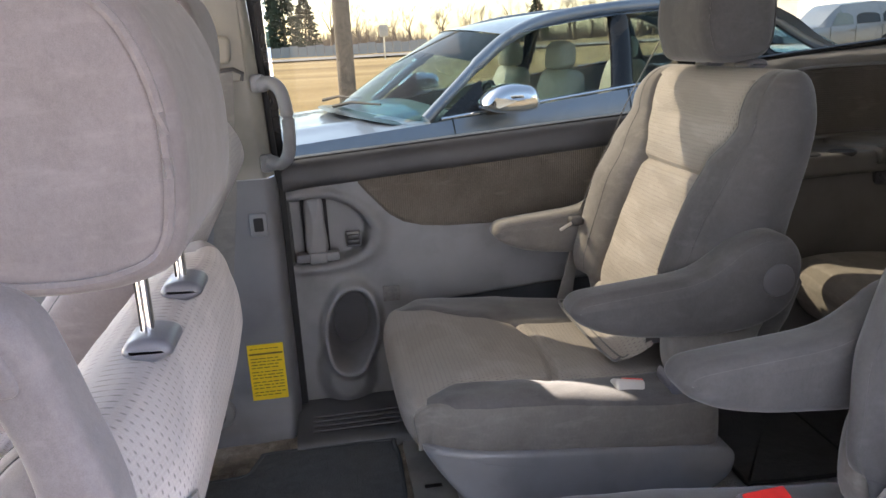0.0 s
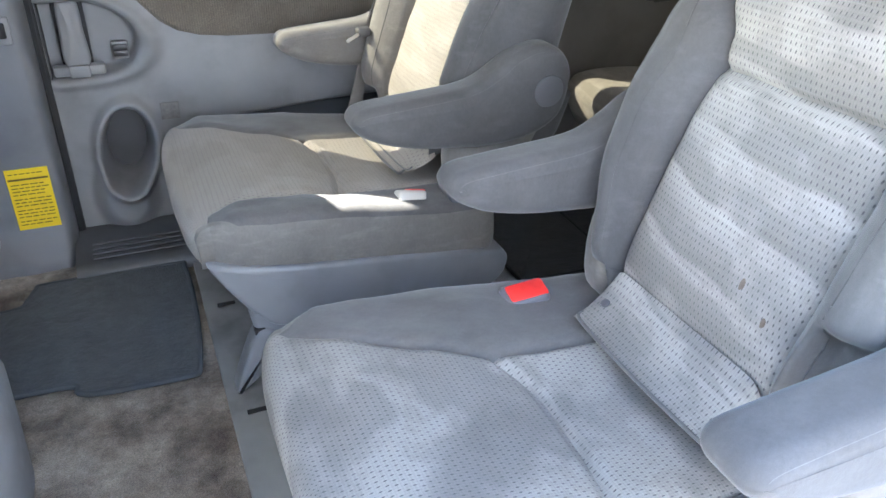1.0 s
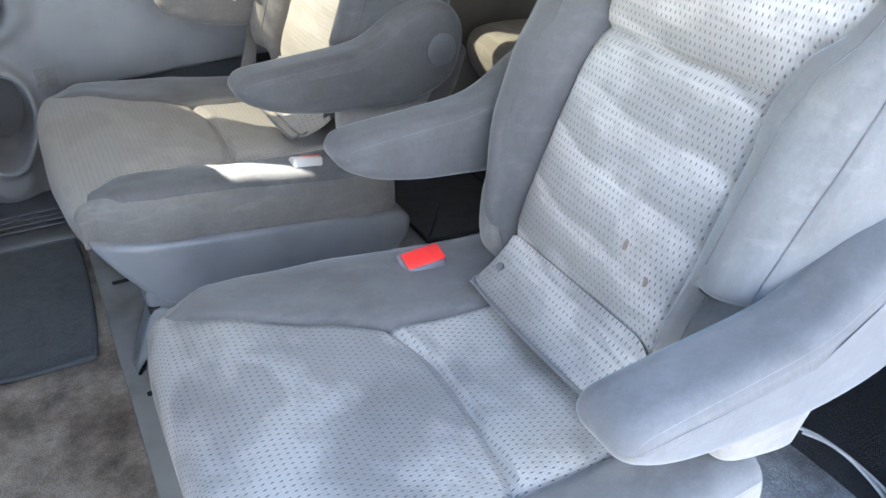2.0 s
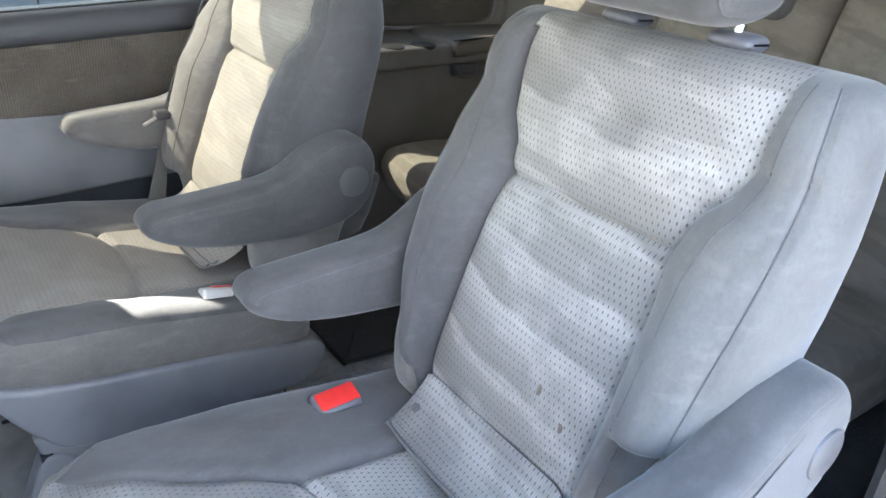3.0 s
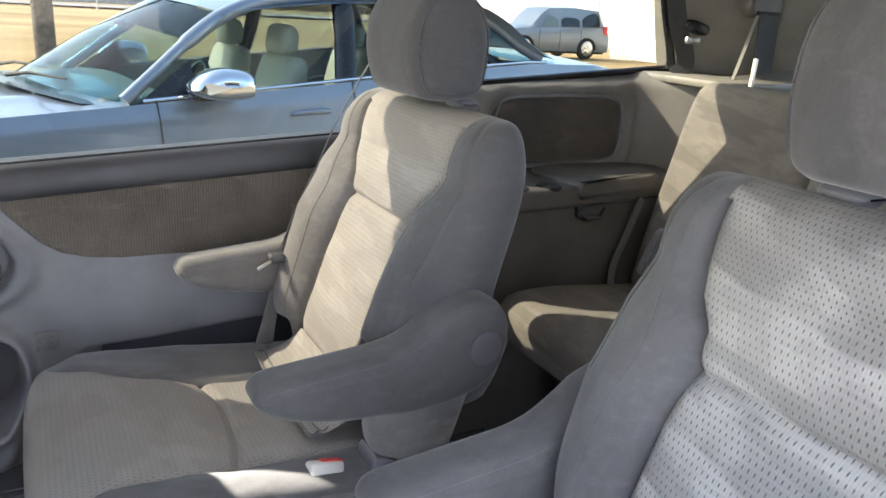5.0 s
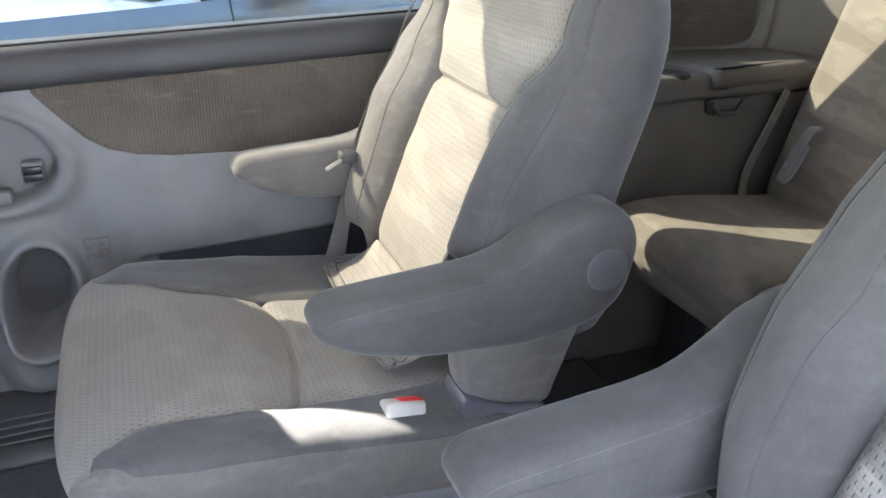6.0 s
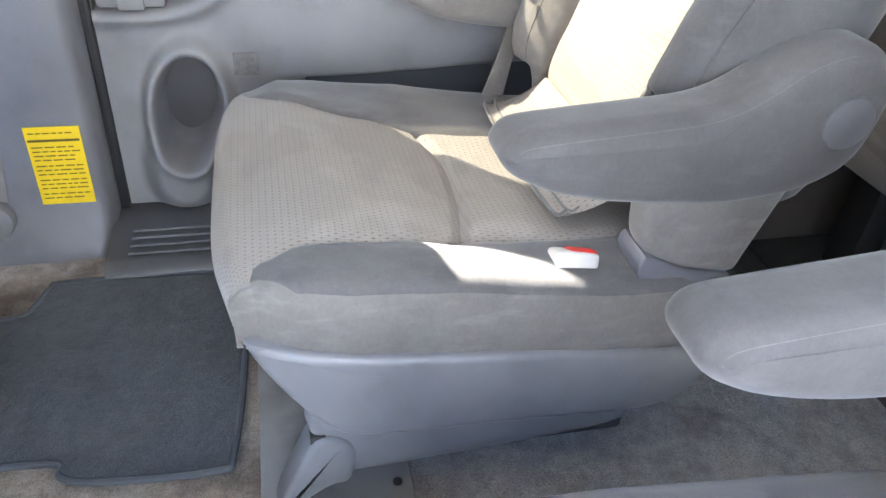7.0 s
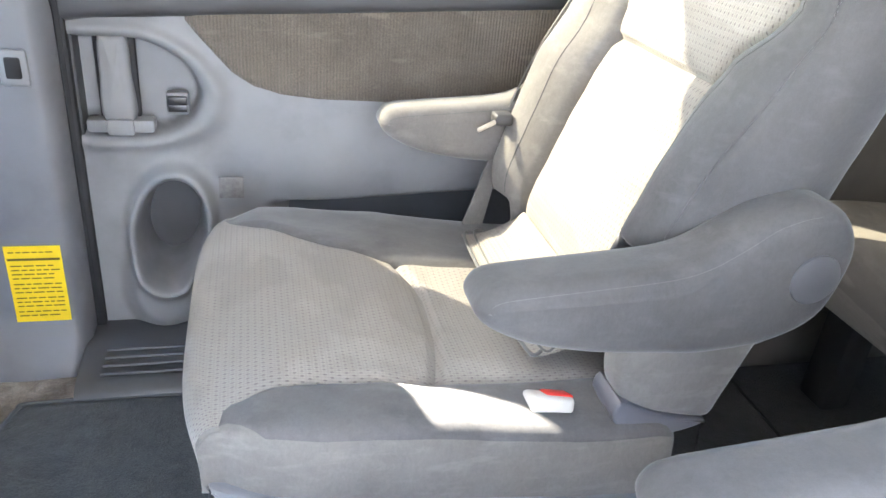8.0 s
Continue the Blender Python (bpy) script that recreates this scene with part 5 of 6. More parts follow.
def side_belt():
    """Shoulder belt of the chair by the door, with its latch plate."""
    t = empty("chair_seat_belt", "grey shoulder belt with steel tongue beside the chair", "seat belt")
    part("webbing", ribbon(curve([(0.99, 1.335, 1.12), (0.84, 1.295, 0.93), (0.728, 1.270, 0.760), (0.694, 1.268, 0.688), (0.653, 1.266, 0.612), (0.625, 1.263, 0.546), (0.604, 1.254, 0.496)], 6, False), 0.040, 0.0012, (0.50, 0.85, 0.2)), BELT, t)
    lap = curve([(0.602, 1.246, 0.490), (0.592, 1.248, 0.42), (0.577, 1.252, 0.34), (0.563, 1.258, 0.27)], 6, False)
    part("lap_webbing", ribbon(lap, [0.012 + 0.036 * i / (len(lap) - 1) for i in range(len(lap))], 0.0012, (1, 0.25, 0)), BELT, t)
    part("tongue", block((0.545, 1.203, 0.493), (0.577, 1.207, 0.501), 0.002, 1, m=Matrix.Translation((0.557, 0, 0.497)) @ Matrix.Rotation(radians(-28), 4, "Y") @ Matrix.Translation((-0.557, 0, -0.497))), STEEL, t, "steel tongue")
    part("tongue_grip", block((0.574, 1.206, 0.498), (0.604, 1.235, 0.516), 0.005, 3), TRIM_DARK, t)


side_belt()


# third-row bench
def bench():
    b = empty("rear_bench", "grey third-row bench seat with one sunlit end", "bench seat")
    y0, y1 = 0.02, 1.17

    def cush(prof, lo, hi, name, mat, label=""):
        pc = [(p.x, p.y) for p in curve([(x, z, 0) for x, z in prof], 5)]
        return part(name, pillow(pc, (hi - lo) / 2, 0.035, 6, 0.004, at=(hi + lo) / 2), mat, b, label)

    seat_prof = [(1.085, 0.33), (1.092, 0.372), (1.13, 0.392), (1.25, 0.392), (1.45, 0.370), (1.56, 0.36), (1.56, 0.25), (1.30, 0.235), (1.16, 0.24), (1.115, 0.27)]
    back_prof = [(1.48, 0.36), (1.50, 0.48), (1.55, 0.66), (1.60, 0.82), (1.64, 0.865), (1.69, 0.85), (1.71, 0.76), (1.68, 0.50), (1.65, 0.34), (1.56, 0.32)]
    for lo, hi in ((y0, 0.40), (0.405, 0.795), (0.80, y1)):
        cush(seat_prof, lo, hi, "cushion", PERF_DARK, "dark perforated cloth")
        cush(back_prof, lo, hi, "backrest", PERF_DARK)
    for y in (0.21, 0.985):
        for sg in (-1, 1):
            part("headrest_post", tube([(1.66, y + sg * 0.06, 0.82), (1.665, y + sg * 0.06, 0.93)], 0.006, 10), CHROME, b)
    pr = [(x + 0.87, z - 0.005) for x, z in head_profile(0.85)]
    part("headrest", pillow(pr, 0.13, 0.035, 6, 0.005, at=0.21), VELOUR, b)
    # folded middle headrest
    part("middle_headrest", pillow([(p.x, p.y) for p in curve([(1.57, 0.80), (1.60, 0.90), (1.64, 0.915), (1.69, 0.90), (1.69, 0.81), (1.62, 0.77)], 5)], 0.12, 0.03, 5, at=0.60), VELOUR, b)
    part("leg", block((1.20, 0.18, 0.0), (1.24, 0.24, 0.26), 0.008), TRIM_DARK, b)
    part("leg", block((1.23, 1.05, 0.0), (1.29, 1.12, 0.26), 0.008), RUBBER, b)
    part("pull_strap", ribbon(curve([(1.500, 1.075, 0.525), (1.478, 1.082, 0.515), (1.464, 1.098, 0.45), (1.460, 1.106, 0.415), (1.468, 1.098, 0.425), (1.484, 1.084, 0.49)], 6, False), 0.018, 0.003, (0, 1, 0)), STRAP, b, "pale grey strap loop")
    part("lap_belt", ribbon(curve([(1.512, 1.186, 0.576), (1.477, 1.186, 0.485), (1.447, 1.184, 0.415), (1.44, 1.180, 0.36), (1.46, 1.176, 0.31)], 6, False), 0.032, 0.0015, (1, 0.35, -0.3)), BELT, b, "grey lap belt")


PERF_DARK = perforated("rear_cloth", (0.235, 0.216, 0.19), (0.06, 0.056, 0.051), stain=0.2)
bench()


def console():
    c = empty("centre_console", "grey plastic tray with cream-rimmed cup holders between the front seats", "console")
    cx, cy = -0.290, 0.600

    def body(k, a):
        # k: 0 floor, 1 top edge, 2 middle of the top; a goes round a rounded oblong
        ca, sa = math.cos(a), math.sin(a)
        r = 1 / (abs(ca) ** 3.2 + abs(sa) ** 3.2) ** (1 / 3.2)
        if k <= 1:
            grow, z = 1.0 - 0.06 * (1 - k) - 0.10 * smooth01((k - 0.80) / 0.2) ** 2, 0.232 * k
        else:
            grow, z = 0.90 * (2 - k) + 0.001, 0.232 + 0.012 * math.sin((k - 1) * math.pi / 2)
        return (cx + 0.150 * r * ca * grow, cy + 0.135 * r * sa * grow, z)

    part("tray_body", sheet(body, span(0, 0.78, 6) + span(0.80, 1, 8) + span(1.08, 2, 8), span(0, 2 * math.pi, 48)[:-1], close=True), TRIM, c, smooth=180)
    for x, y in ((-0.236, 0.662), (-0.232, 0.540)):
        # no hollow here: a dark disc carries the well's shade
        r = part("cup_holder", disc((x, y, 0.2425), (0, 0, 1), 0.036, 0.008, 0.002), TRIM_DARK, c, "dark disc in place of the shaded cup well")
        part("holder_rim", tube([(x + 0.040 * math.cos(a), y + 0.046 * math.sin(a), 0.245 + 0.004 * math.cos(a)) for a in span(0, 2 * math.pi, 28)[:-1]], 0.0065, 8, closed=True), BUCKLE, r, "cream rim")

console()


def cable():
    c = empty("white_cable", "thin white cable lying on the rear carpet", "cable")
    for d in (0.0, 0.018):
        part("strand", tube(curve([(1.11, 0.075 + d, 0.012), (1.125, 0.04 + d * 0.5, 0.014), (1.13, 0.0 - d, 0.012), (1.12, -0.05 - d * 2, 0.010), (1.10, -0.10, 0.010)], 6, False), 0.0032, 8), CABLE, c)


CABLE = plain("white_cable", (0.62, 0.61, 0.58), 0.5, 0, 0.08, 40)
cable()


# ---------------------------------------------------------------- outside
GROUND = -0.42


def ground_material():
    n = Nodes("dry_ground")
    c = n.coord()
    sep = n.t.nodes.new("ShaderNodeSeparateXYZ")
    n.link(c, sep.inputs[0])
    big = n.noise(c, 0.12, 6, 0.6, (0.35, 1, 1))
    mid = n.noise(c, 1.3, 5, 0.65)
    fine = n.noise(c, 22, 4, 0.7)
    grass = n.ramp(big, (0.32, (0.21, 0.135, 0.055)), (0.46, (0.36, 0.245, 0.10)), (0.62, (0.45, 0.33, 0.16)))
    dirt = n.ramp(mid, (0.3, (0.30, 0.24, 0.17)), (0.7, (0.46, 0.38, 0.27)))
    edge = n.math("ADD", sep.outputs[1], n.math("MULTIPLY", mid, 5.0))
    col = n.mix(n.ramp(n.math("DIVIDE", edge, 40.0), (0.30, (0, 0, 0)), (0.42, (1, 1, 1))), dirt, grass)
    col = n.mix(0.5, col, n.ramp(fine, (0.25, (0.15, 0.15, 0.15)), (0.75, (0.95, 0.95, 0.95))), "OVERLAY")
    n.bump(n.math("ADD", fine, n.math("MULTIPLY", mid, 3)), 0.6, 0.05)
    return n.out(col, 0.95)


g = new("ground")
bm = bmesh.new()
sheet(lambda x, y: (x, y, GROUND + (0.10 * noise.noise((x * 0.09, y * 0.09, 1)) if abs(y - 3) > 8 or abs(x) > 12 else 0.0)), [-900, -300, -120] + span(-60, 60, 60) + [120, 300, 900], [-900, -300, -100, -40] + span(-20, 100, 60) + [160, 300, 900], bm=bm, flip=True)
g = part("ground", bm, ground_material(), smooth=180)
tagged(g, "dry golden grass and pale dirt ground", "ground", kind="structure")
tagged(part("road", sheet(lambda x, y: (x, y, GROUND + 0.16), span(-400, 400, 10), [70, 84], flip=True), plain("old_asphalt", (0.30, 0.28, 0.26), 0.9, 0, 0.2, 0.5), smooth=0), "pale grey country road across the field", "road", kind="structure")


def wheel(parent, x, y, z, r, side):
    """Tyre and rim; side -1 shows its face towards -y."""
    w = part("wheel", disc((x, y, z), (0, 1, 0), r, 0.21, 0.05, 32), RUBBER, parent, "black tyre")
    rim = disc((x, y + side * 0.095, z), (0, 1, 0), r * 0.66, 0.05, 0.012, 28)
    part("rim", rim, STEEL, w, "silver alloy rim")
    sp = bmesh.new()
    for k in range(5):
        a = k * 2 * math.pi / 5 + 0.3
        m = Matrix.Translation((x, y + side * 0.125, z)) @ Matrix.Rotation(a, 4, "Y")
        block((-0.03, -0.012, 0.03), (0.03, 0.012, r * 0.62), 0.008, 2, sp, m)
    part("spoke", sp, CHROME, w)


SCREEN_BAND = plain("screen_band", (0.012, 0.02, 0.032), 0.95, 0, 0.1, 3)


def sedan():
    c = empty("silver_sedan", "silver-blue four-door sedan with chrome mirrors parked beside the van", "car", at=(0, 0, 0))
    N, F = 3.60, 5.42
    mid = (N + F) / 2

    def Y(side, inset):
        return N + inset if side < 0 else F - inset

    def waist(x):
        return lin(x, (-0.95, 0.20), (-0.80, 0.33), (-0.3, 0.42), (0.55, 0.485), (1.2, 0.545), (1.8, 0.605), (2.5, 0.675), (3.05, 0.718), (3.6, 0.715), (4.0, 0.66))

    def body_in(x, k):
        nose = 0.30 * smooth01((-0.35 - x) / 0.6) ** 2 + 0.16 * smooth01((x - 3.5) / 0.55) ** 2
        return nose + 0.045 * (2 * k - 1.05) ** 2 + 0.015 * smooth01((k - 0.9) / 0.1)

    for side in (-1, 1):
        sk = sheet(lambda x, k: (x, Y(side, body_in(x, k)), -0.24 + (waist(x) + 0.24) * k), span(-0.95, 4.02, 110), span(0, 1, 22), flip=side > 0)
        part("body_side", sk, SILVER, c, smooth=60)
    # bonnet and boot lid, crowned
    part("bonnet", sheet(lambda x, k: (x, mid + k * (0.91 - body_in(x, 1)), waist(x) + 0.055 * (1 - k * k) * smooth01((x + 1.0) / 0.4) + 0.012 * math.exp(-((abs(k) - 0.62) / 0.10) ** 2)), span(-0.95, 0.60, 40), span(-1, 1, 40), flip=True), SILVER, c, smooth=180)
    part("boot_lid", sheet(lambda x, k: (x, mid + k * (0.91 - body_in(x, 1)), waist(x) + 0.05 * (1 - k * k)), span(3.0, 4.02, 24), span(-1, 1, 24), flip=True), SILVER, c, smooth=180)
    part("front_bumper", block((-0.97, N + 0.30, -0.25), (-0.85, F - 0.30, 0.25), 0.05, 3), SILVER, c)
    part("rear_bumper", block((3.92, N + 0.18, -0.25), (4.05, F - 0.18, 0.64), 0.05, 3), SILVER, c)

    # upper edge of the side glass, leaning inwards
    arch = [(0.58, 0.495), (0.75, 0.64), (0.92, 0.785), (1.12, 0.925), (1.38, 1.020), (1.80, 1.072), (2.25, 1.085), (2.60, 1.060), (2.86, 0.958), (3.05, 0.825), (3.22, 0.735)]
    ap = curve([(x, z, 0) for x, z in arch], 6, False)

    def lean(z):
        return 0.075 + 0.20 * max(0, z - 0.5) / 0.5

    for side in (-1, 1):
        pts = [(p.x, Y(side, lean(p.y) + 0.01), p.y + 0.012) for p in ap]
        part("roof_rail", tube(pts, [0.040 if p.x > 0.9 else 0.032 for p in ap], 10), SILVER, c)
        part("chrome_strip", tube([(x, Y(side, body_in(x, 1) + 0.012), waist(x) + 0.012) for x in span(0.66, 3.18, 16)], 0.011, 8), CHROME, c, "bright window strip")
        # pillars
        part("door_pillar", tube([(1.74, Y(side, 0.085), 0.58), (1.78, Y(side, 0.18), 0.82), (1.80, Y(side, 0.265), 1.03)], 0.062, 8, flat=0.5), BLACK, c, "black door pillar")
        part("quarter_pillar", tube([(2.78, Y(side, 0.085), 0.69), (2.65, Y(side, 0.2), 0.86), (2.54, Y(side, 0.27), 1.05)], 0.030, 8), BLACK, c)
        part("mirror_sail", sheet(lambda a, b: (0.64 + 0.27 * a, Y(side, 0.062 + 0.07 * b * a), 0.50 + 0.012 * a + 0.19 * a * b), span(0, 1, 4), span(0, 1, 4)), BLACK, c)

        def pane(a, b, nm):
            def fn(x, k):
                hi = lin(x, *[(p.x, p.y) for p in ap])
                lo = waist(x) + 0.005
                z = lo + (max(hi, lo + 0.01) - lo) * k
                return (x, Y(side, lean(z)), z)
            part(nm, sheet(fn, span(a, b, 16), span(0, 1, 8)), GLASS_CAR, c, smooth=180)

        pane(0.66, 1.72, "front_door_glass")
        pane(1.80, 2.64, "rear_door_glass")
        pane(2.66, 3.16, "quarter_glass")
        part("sail_panel", sheet(lambda x, k: (x, Y(side, 0.085 + 0.19 * k), lin(x, *[(p.x, p.y) for p in ap]) + 0.02), span(2.55, 3.24, 10), span(0, 1, 4)), SILVER, c)
        # door gaps and handles
        for gx in (0.72, 1.76, 2.62):
            part("door_gap", tube([(gx + 0.03 * (1 - k), Y(side, body_in(gx, k) - 0.002), -0.2 + (waist(gx) + 0.2) * k) for k in span(0, 1, 10)], 0.004, 6), BLACK, c)
        for hx in (1.50, 2.38):
            part("door_handle", pillow([(p.x, p.y) for p in curve([(hx - 0.10, 0.445), (hx, 0.462), (hx + 0.10, 0.460), (hx + 0.10, 0.435), (hx, 0.432), (hx - 0.10, 0.425)], 4)], 0.02, 0.010, 3, at=Y(side, body_in(hx, 0.9) - 0.012)), SILVER, c)
        # mirror with a chrome cap
        my = Y(side, -0.11)
        cap = [(p.x, p.y) for p in curve([(0.825, 0.575), (0.87, 0.645), (0.96, 0.680), (1.075, 0.672), (1.125, 0.635), (1.132, 0.565), (1.09, 0.538), (0.93, 0.535)], 5)]
        mr = part("side_mirror", pillow(cap, 0.11, 0.07, 6, 0.01, at=my), CHROME, c, "chrome mirror cap")
        part("mirror_foot", block((0.86, min(my, Y(side, 0.06)), 0.525), (0.98, max(my, Y(side, 0.06)), 0.56), 0.012), BLACK, mr)

    # windscreen, roof and rear glass across the car
    def across(x, k, z, inset, crown):
        return (x, mid + k * (0.91 - inset), z + crown * (1 - k * k))

    def screen(s, k, lift=0.0):
        p = across(lin(s, (0, 0.56), (1, 1.12)) - 0.34 * (1 - k * k) * (1 - 0.5 * s), k, lin(s, (0, 0.500), (0.5, 0.740), (1, 0.945)), lin(s, (0, 0.11), (1, 0.21)), 0.055)
        return (p[0] - lift, p[1], p[2] + lift)

    part("windscreen", sheet(screen, span(0, 1, 16), span(-1, 1, 24), flip=True), GLASS_SCREEN, c, "blue-tinted windscreen", smooth=180)
    part("screen_band", sheet(lambda s, k: screen(s - 0.05 * k * k * (1 - s) / 0.3, k, -0.006), span(0.70, 1, 6), span(-1, 1, 24), flip=True), SCREEN_BAND, c, "dark blue band along the top of the screen", smooth=180)
    part("roof", sheet(lambda s, k: across(lin(s, (0, 1.12), (1, 2.78)) - 0.17 * (1 - k * k) * (1 - 2 * s), k, 0.893 + 0.157 * math.sin(math.pi * (0.12 + 0.62 * s)), lin(s, (0, 0.212), (0.15, 0.235), (1, 0.235)), lin(s, (0, 0.056), (0.2, 0.065), (1, 0.065))), span(0, 1, 20), span(-1, 1, 24), flip=True), SILVER, c, smooth=180)
    part("rear_glass", sheet(lambda s, k: across(lin(s, (0, 2.78), (1, 3.34)), k, lin(s, (0, 1.005), (0.5, 0.890), (1, 0.735)), lin(s, (0, 0.235), (1, 0.15)), 0.055), span(0, 1, 10), span(-1, 1, 20), flip=True), GLASS_SCREEN, c, smooth=180)
    # wipers and cowl
    part("cowl", sheet(lambda s, k: across(0.40 + 0.18 * s - 0.31 * (1 - k * k), k, 0.492 - 0.01 * s, 0.14, 0.055), span(0, 1, 3), span(-1, 1, 16), flip=True), BLACK, c)
    for y0 in (N + 0.45, N + 1.05):
        part("wiper", tube([(0.17, y0 + 0.30, 0.565), (0.25, y0 + 0.1, 0.598), (0.36, y0 - 0.25, 0.600)], [0.012, 0.009, 0.005], 8), RUBBER, c)
    # cabin
    part("cabin_floor", block((0.3, N + 0.12, -0.2), (3.2, F - 0.12, 0.05), 0.02), BLACK, c)
    part("dash", pillow([(p.x, p.y) for p in curve([(0.40, 0.2), (0.42, 0.45), (0.60, 0.52), (0.85, 0.50), (0.95, 0.40), (0.92, 0.2)], 4)], 0.76, 0.05, 4, at=mid), plain("sedan_dash", (0.30, 0.30, 0.28), 0.85), c)
    part("parcel_shelf", block((2.75, N + 0.2, 0.60), (3.2, F - 0.2, 0.66), 0.02), BLACK, c)
    wy = N + 0.45
    part("steering_wheel", tube([(1.02 + 0.05 * math.sin(a), wy + 0.18 * math.cos(a), 0.50 + 0.17 * math.sin(a)) for a in span(0, 2 * math.pi, 24)[:-1]], 0.014, 8, closed=True), BLACK, c)
    for x, ys in ((1.35, (N + 0.47, F - 0.47)), (2.25, (N + 0.47, F - 0.47))):
        for y in ys:
            sp = curve([(x, 0.10), (x + 0.06, 0.45), (x + 0.13, 0.68), (x + 0.19, 0.72), (x + 0.25, 0.66), (x + 0.22, 0.40), (x + 0.18, 0.10)], 4)
            ss = part("front_seat" if x < 2 else "rear_seat", pillow([(p.x, p.y) for p in sp], 0.25, 0.07, 5, 0.01, at=y), CREAM, c, "cream leather seat")
            hp = curve([(x + 0.12, 0.74), (x + 0.13, 0.86), (x + 0.18, 0.90), (x + 0.235, 0.86), (x + 0.23, 0.75), (x + 0.18, 0.725)], 4)
            part("headrest", pillow([(p.x, p.y) for p in hp], 0.13, 0.045, 5, 0.006, at=y), CREAM, ss)
            part("seat_cushion", pillow([(p.x, p.y) for p in curve([(x - 0.42, 0.12), (x - 0.40, 0.25), (x - 0.1, 0.24), (x + 0.06, 0.2), (x + 0.06, 0.05), (x - 0.38, 0.05)], 4)], 0.25, 0.05, 4, at=y), CREAM, ss)
    for x in (-0.02, 2.85):
        for side in (-1, 1):
            wheel(c, x, Y(side, 0.10), GROUND + 0.325, 0.325, side)
    # it stands a little askew, its nose towards the van
    turn = Matrix.Translation((0.95, 3.6, 0)) @ Matrix.Rotation(radians(6), 4, "Z") @ Matrix.Translation((-0.95, -3.6, 0))
    c.location, c.rotation_euler = turn.translation, turn.to_euler()
    # a low greenhouse
    for o in c.children_recursive:
        if "mirror" not in o.name:
            for v in o.data.vertices:
                if v.co.z > 0.55:
                    v.co.z = 0.55 + (v.co.z - 0.55) * 0.93


GLASS_CAR = glass("sedan_side_glass", (0.58, 0.66, 0.65), 0.02, 1.25)
GLASS_SCREEN = glass("sedan_screen_glass", (0.42, 0.60, 0.64), 0.02, 1.3)
sedan()


def suv():
    c = empty("grey_suv", "grey-blue sport utility vehicle parked before the garages", "car", at=(0, 0, 0))
    x0, y0, gz = 14.9, 22.6, GROUND
    L, W = 4.75, 1.85

    def roofline(u):
        return lin(u, (0.0, 0.85), (0.08, 0.98), (1.25, 1.08), (1.72, 1.56), (2.02, 1.76), (3.2, 1.82), (4.3, 1.75), (4.62, 1.24), (4.75, 0.95))

    def waist(u):
        return lin(u, (0, 0.85), (0.1, 0.97), (1.25, 1.06), (4.5, 1.14), (4.75, 0.95))

    for side in (-1, 1):
        yy = lambda i: y0 + i if side < 0 else y0 + W - i
        part("body_side", sheet(lambda u, k: (x0 + u, yy(0.05 * (2 * k - 1) ** 2 + 0.12 * smooth01((0.3 - u) / 0.3) ** 2), gz + 0.28 + (waist(u) - 0.28) * k), span(0, L, 50), span(0, 1, 12), flip=side > 0), GREY_PAINT, c)
        part("upper_side", sheet(lambda u, k: (x0 + u, yy(0.06 + 0.16 * k), gz + waist(u) + (max(roofline(u), waist(u)) - waist(u)) * k), span(1.25, 4.72, 40), span(0, 1, 6), flip=side > 0), GREY_PAINT, c)
        for a, b, nm in ((1.62, 2.40, "front_window"), (2.52, 3.36, "rear_window"), (3.48, 4.30, "quarter_window")):
            part(nm, sheet(lambda u, k: (x0 + u + (0.30 * k if nm == "front_window" and u < 1.9 else 0), yy(0.045 + 0.15 * k), gz + waist(u) + 0.04 + (0.50 - 0.05 * ((u - (a + b) / 2) / (b - a) * 2) ** 4) * k), span(a, b, 14), span(0.0, 1, 6), flip=side > 0), PALE_WINDOW if nm == "front_window" else DARK_WINDOW, c, "tinted window")
        for u in (0.92, 3.72):
            part("wheel_arch", tube([(x0 + u + 0.40 * math.cos(a), yy(-0.01), gz + 0.36 + 0.40 * math.sin(a)) for a in span(0, math.pi, 14)], 0.035, 8), RUBBER, c)
            wheel(c, x0 + u, yy(0.08), gz + 0.40, 0.40, side)
        part("tail_lamp", block((x0 + 4.46, yy(0.06) - 0.05, gz + 0.90), (x0 + 4.66, yy(0.06) + 0.05, gz + 1.22), 0.02), RED, c, "red tail lamp")
        part("door_handle", block((x0 + 2.30, yy(0) - 0.02, gz + 0.93), (x0 + 2.45, yy(0) + 0.02, gz + 0.96), 0.008), GREY_PAINT, c)
        for u in (1.55, 2.46, 3.42):
            part("door_gap", tube([(x0 + u, yy(0.0), gz + 0.36), (x0 + u, yy(0.0), gz + 1.06)], 0.008, 6), BLACK, c)
    part("roof", sheet(lambda u, k: (x0 + u, y0 + W / 2 + k * (W / 2 - 0.22), gz + roofline(u) + 0.03 * (1 - k * k)), span(0, L, 50), span(-1, 1, 8), flip=True), GREY_PAINT, c, smooth=180)
    part("bonnet", sheet(lambda u, k: (x0 + u, y0 + W / 2 + k * (W / 2 - 0.05), gz + waist(u) + 0.03 * (1 - k * k)), span(0, 1.3, 12), span(-1, 1, 8), flip=True), GREY_PAINT, c, smooth=180)
    part("underbody", block((x0 + 0.1, y0 + 0.1, gz + 0.2), (x0 + L - 0.1, y0 + W - 0.1, gz + 0.6), 0.05), RUBBER, c)


DARK_WINDOW = plain("dark_window", (0.02, 0.025, 0.03), 0.06)
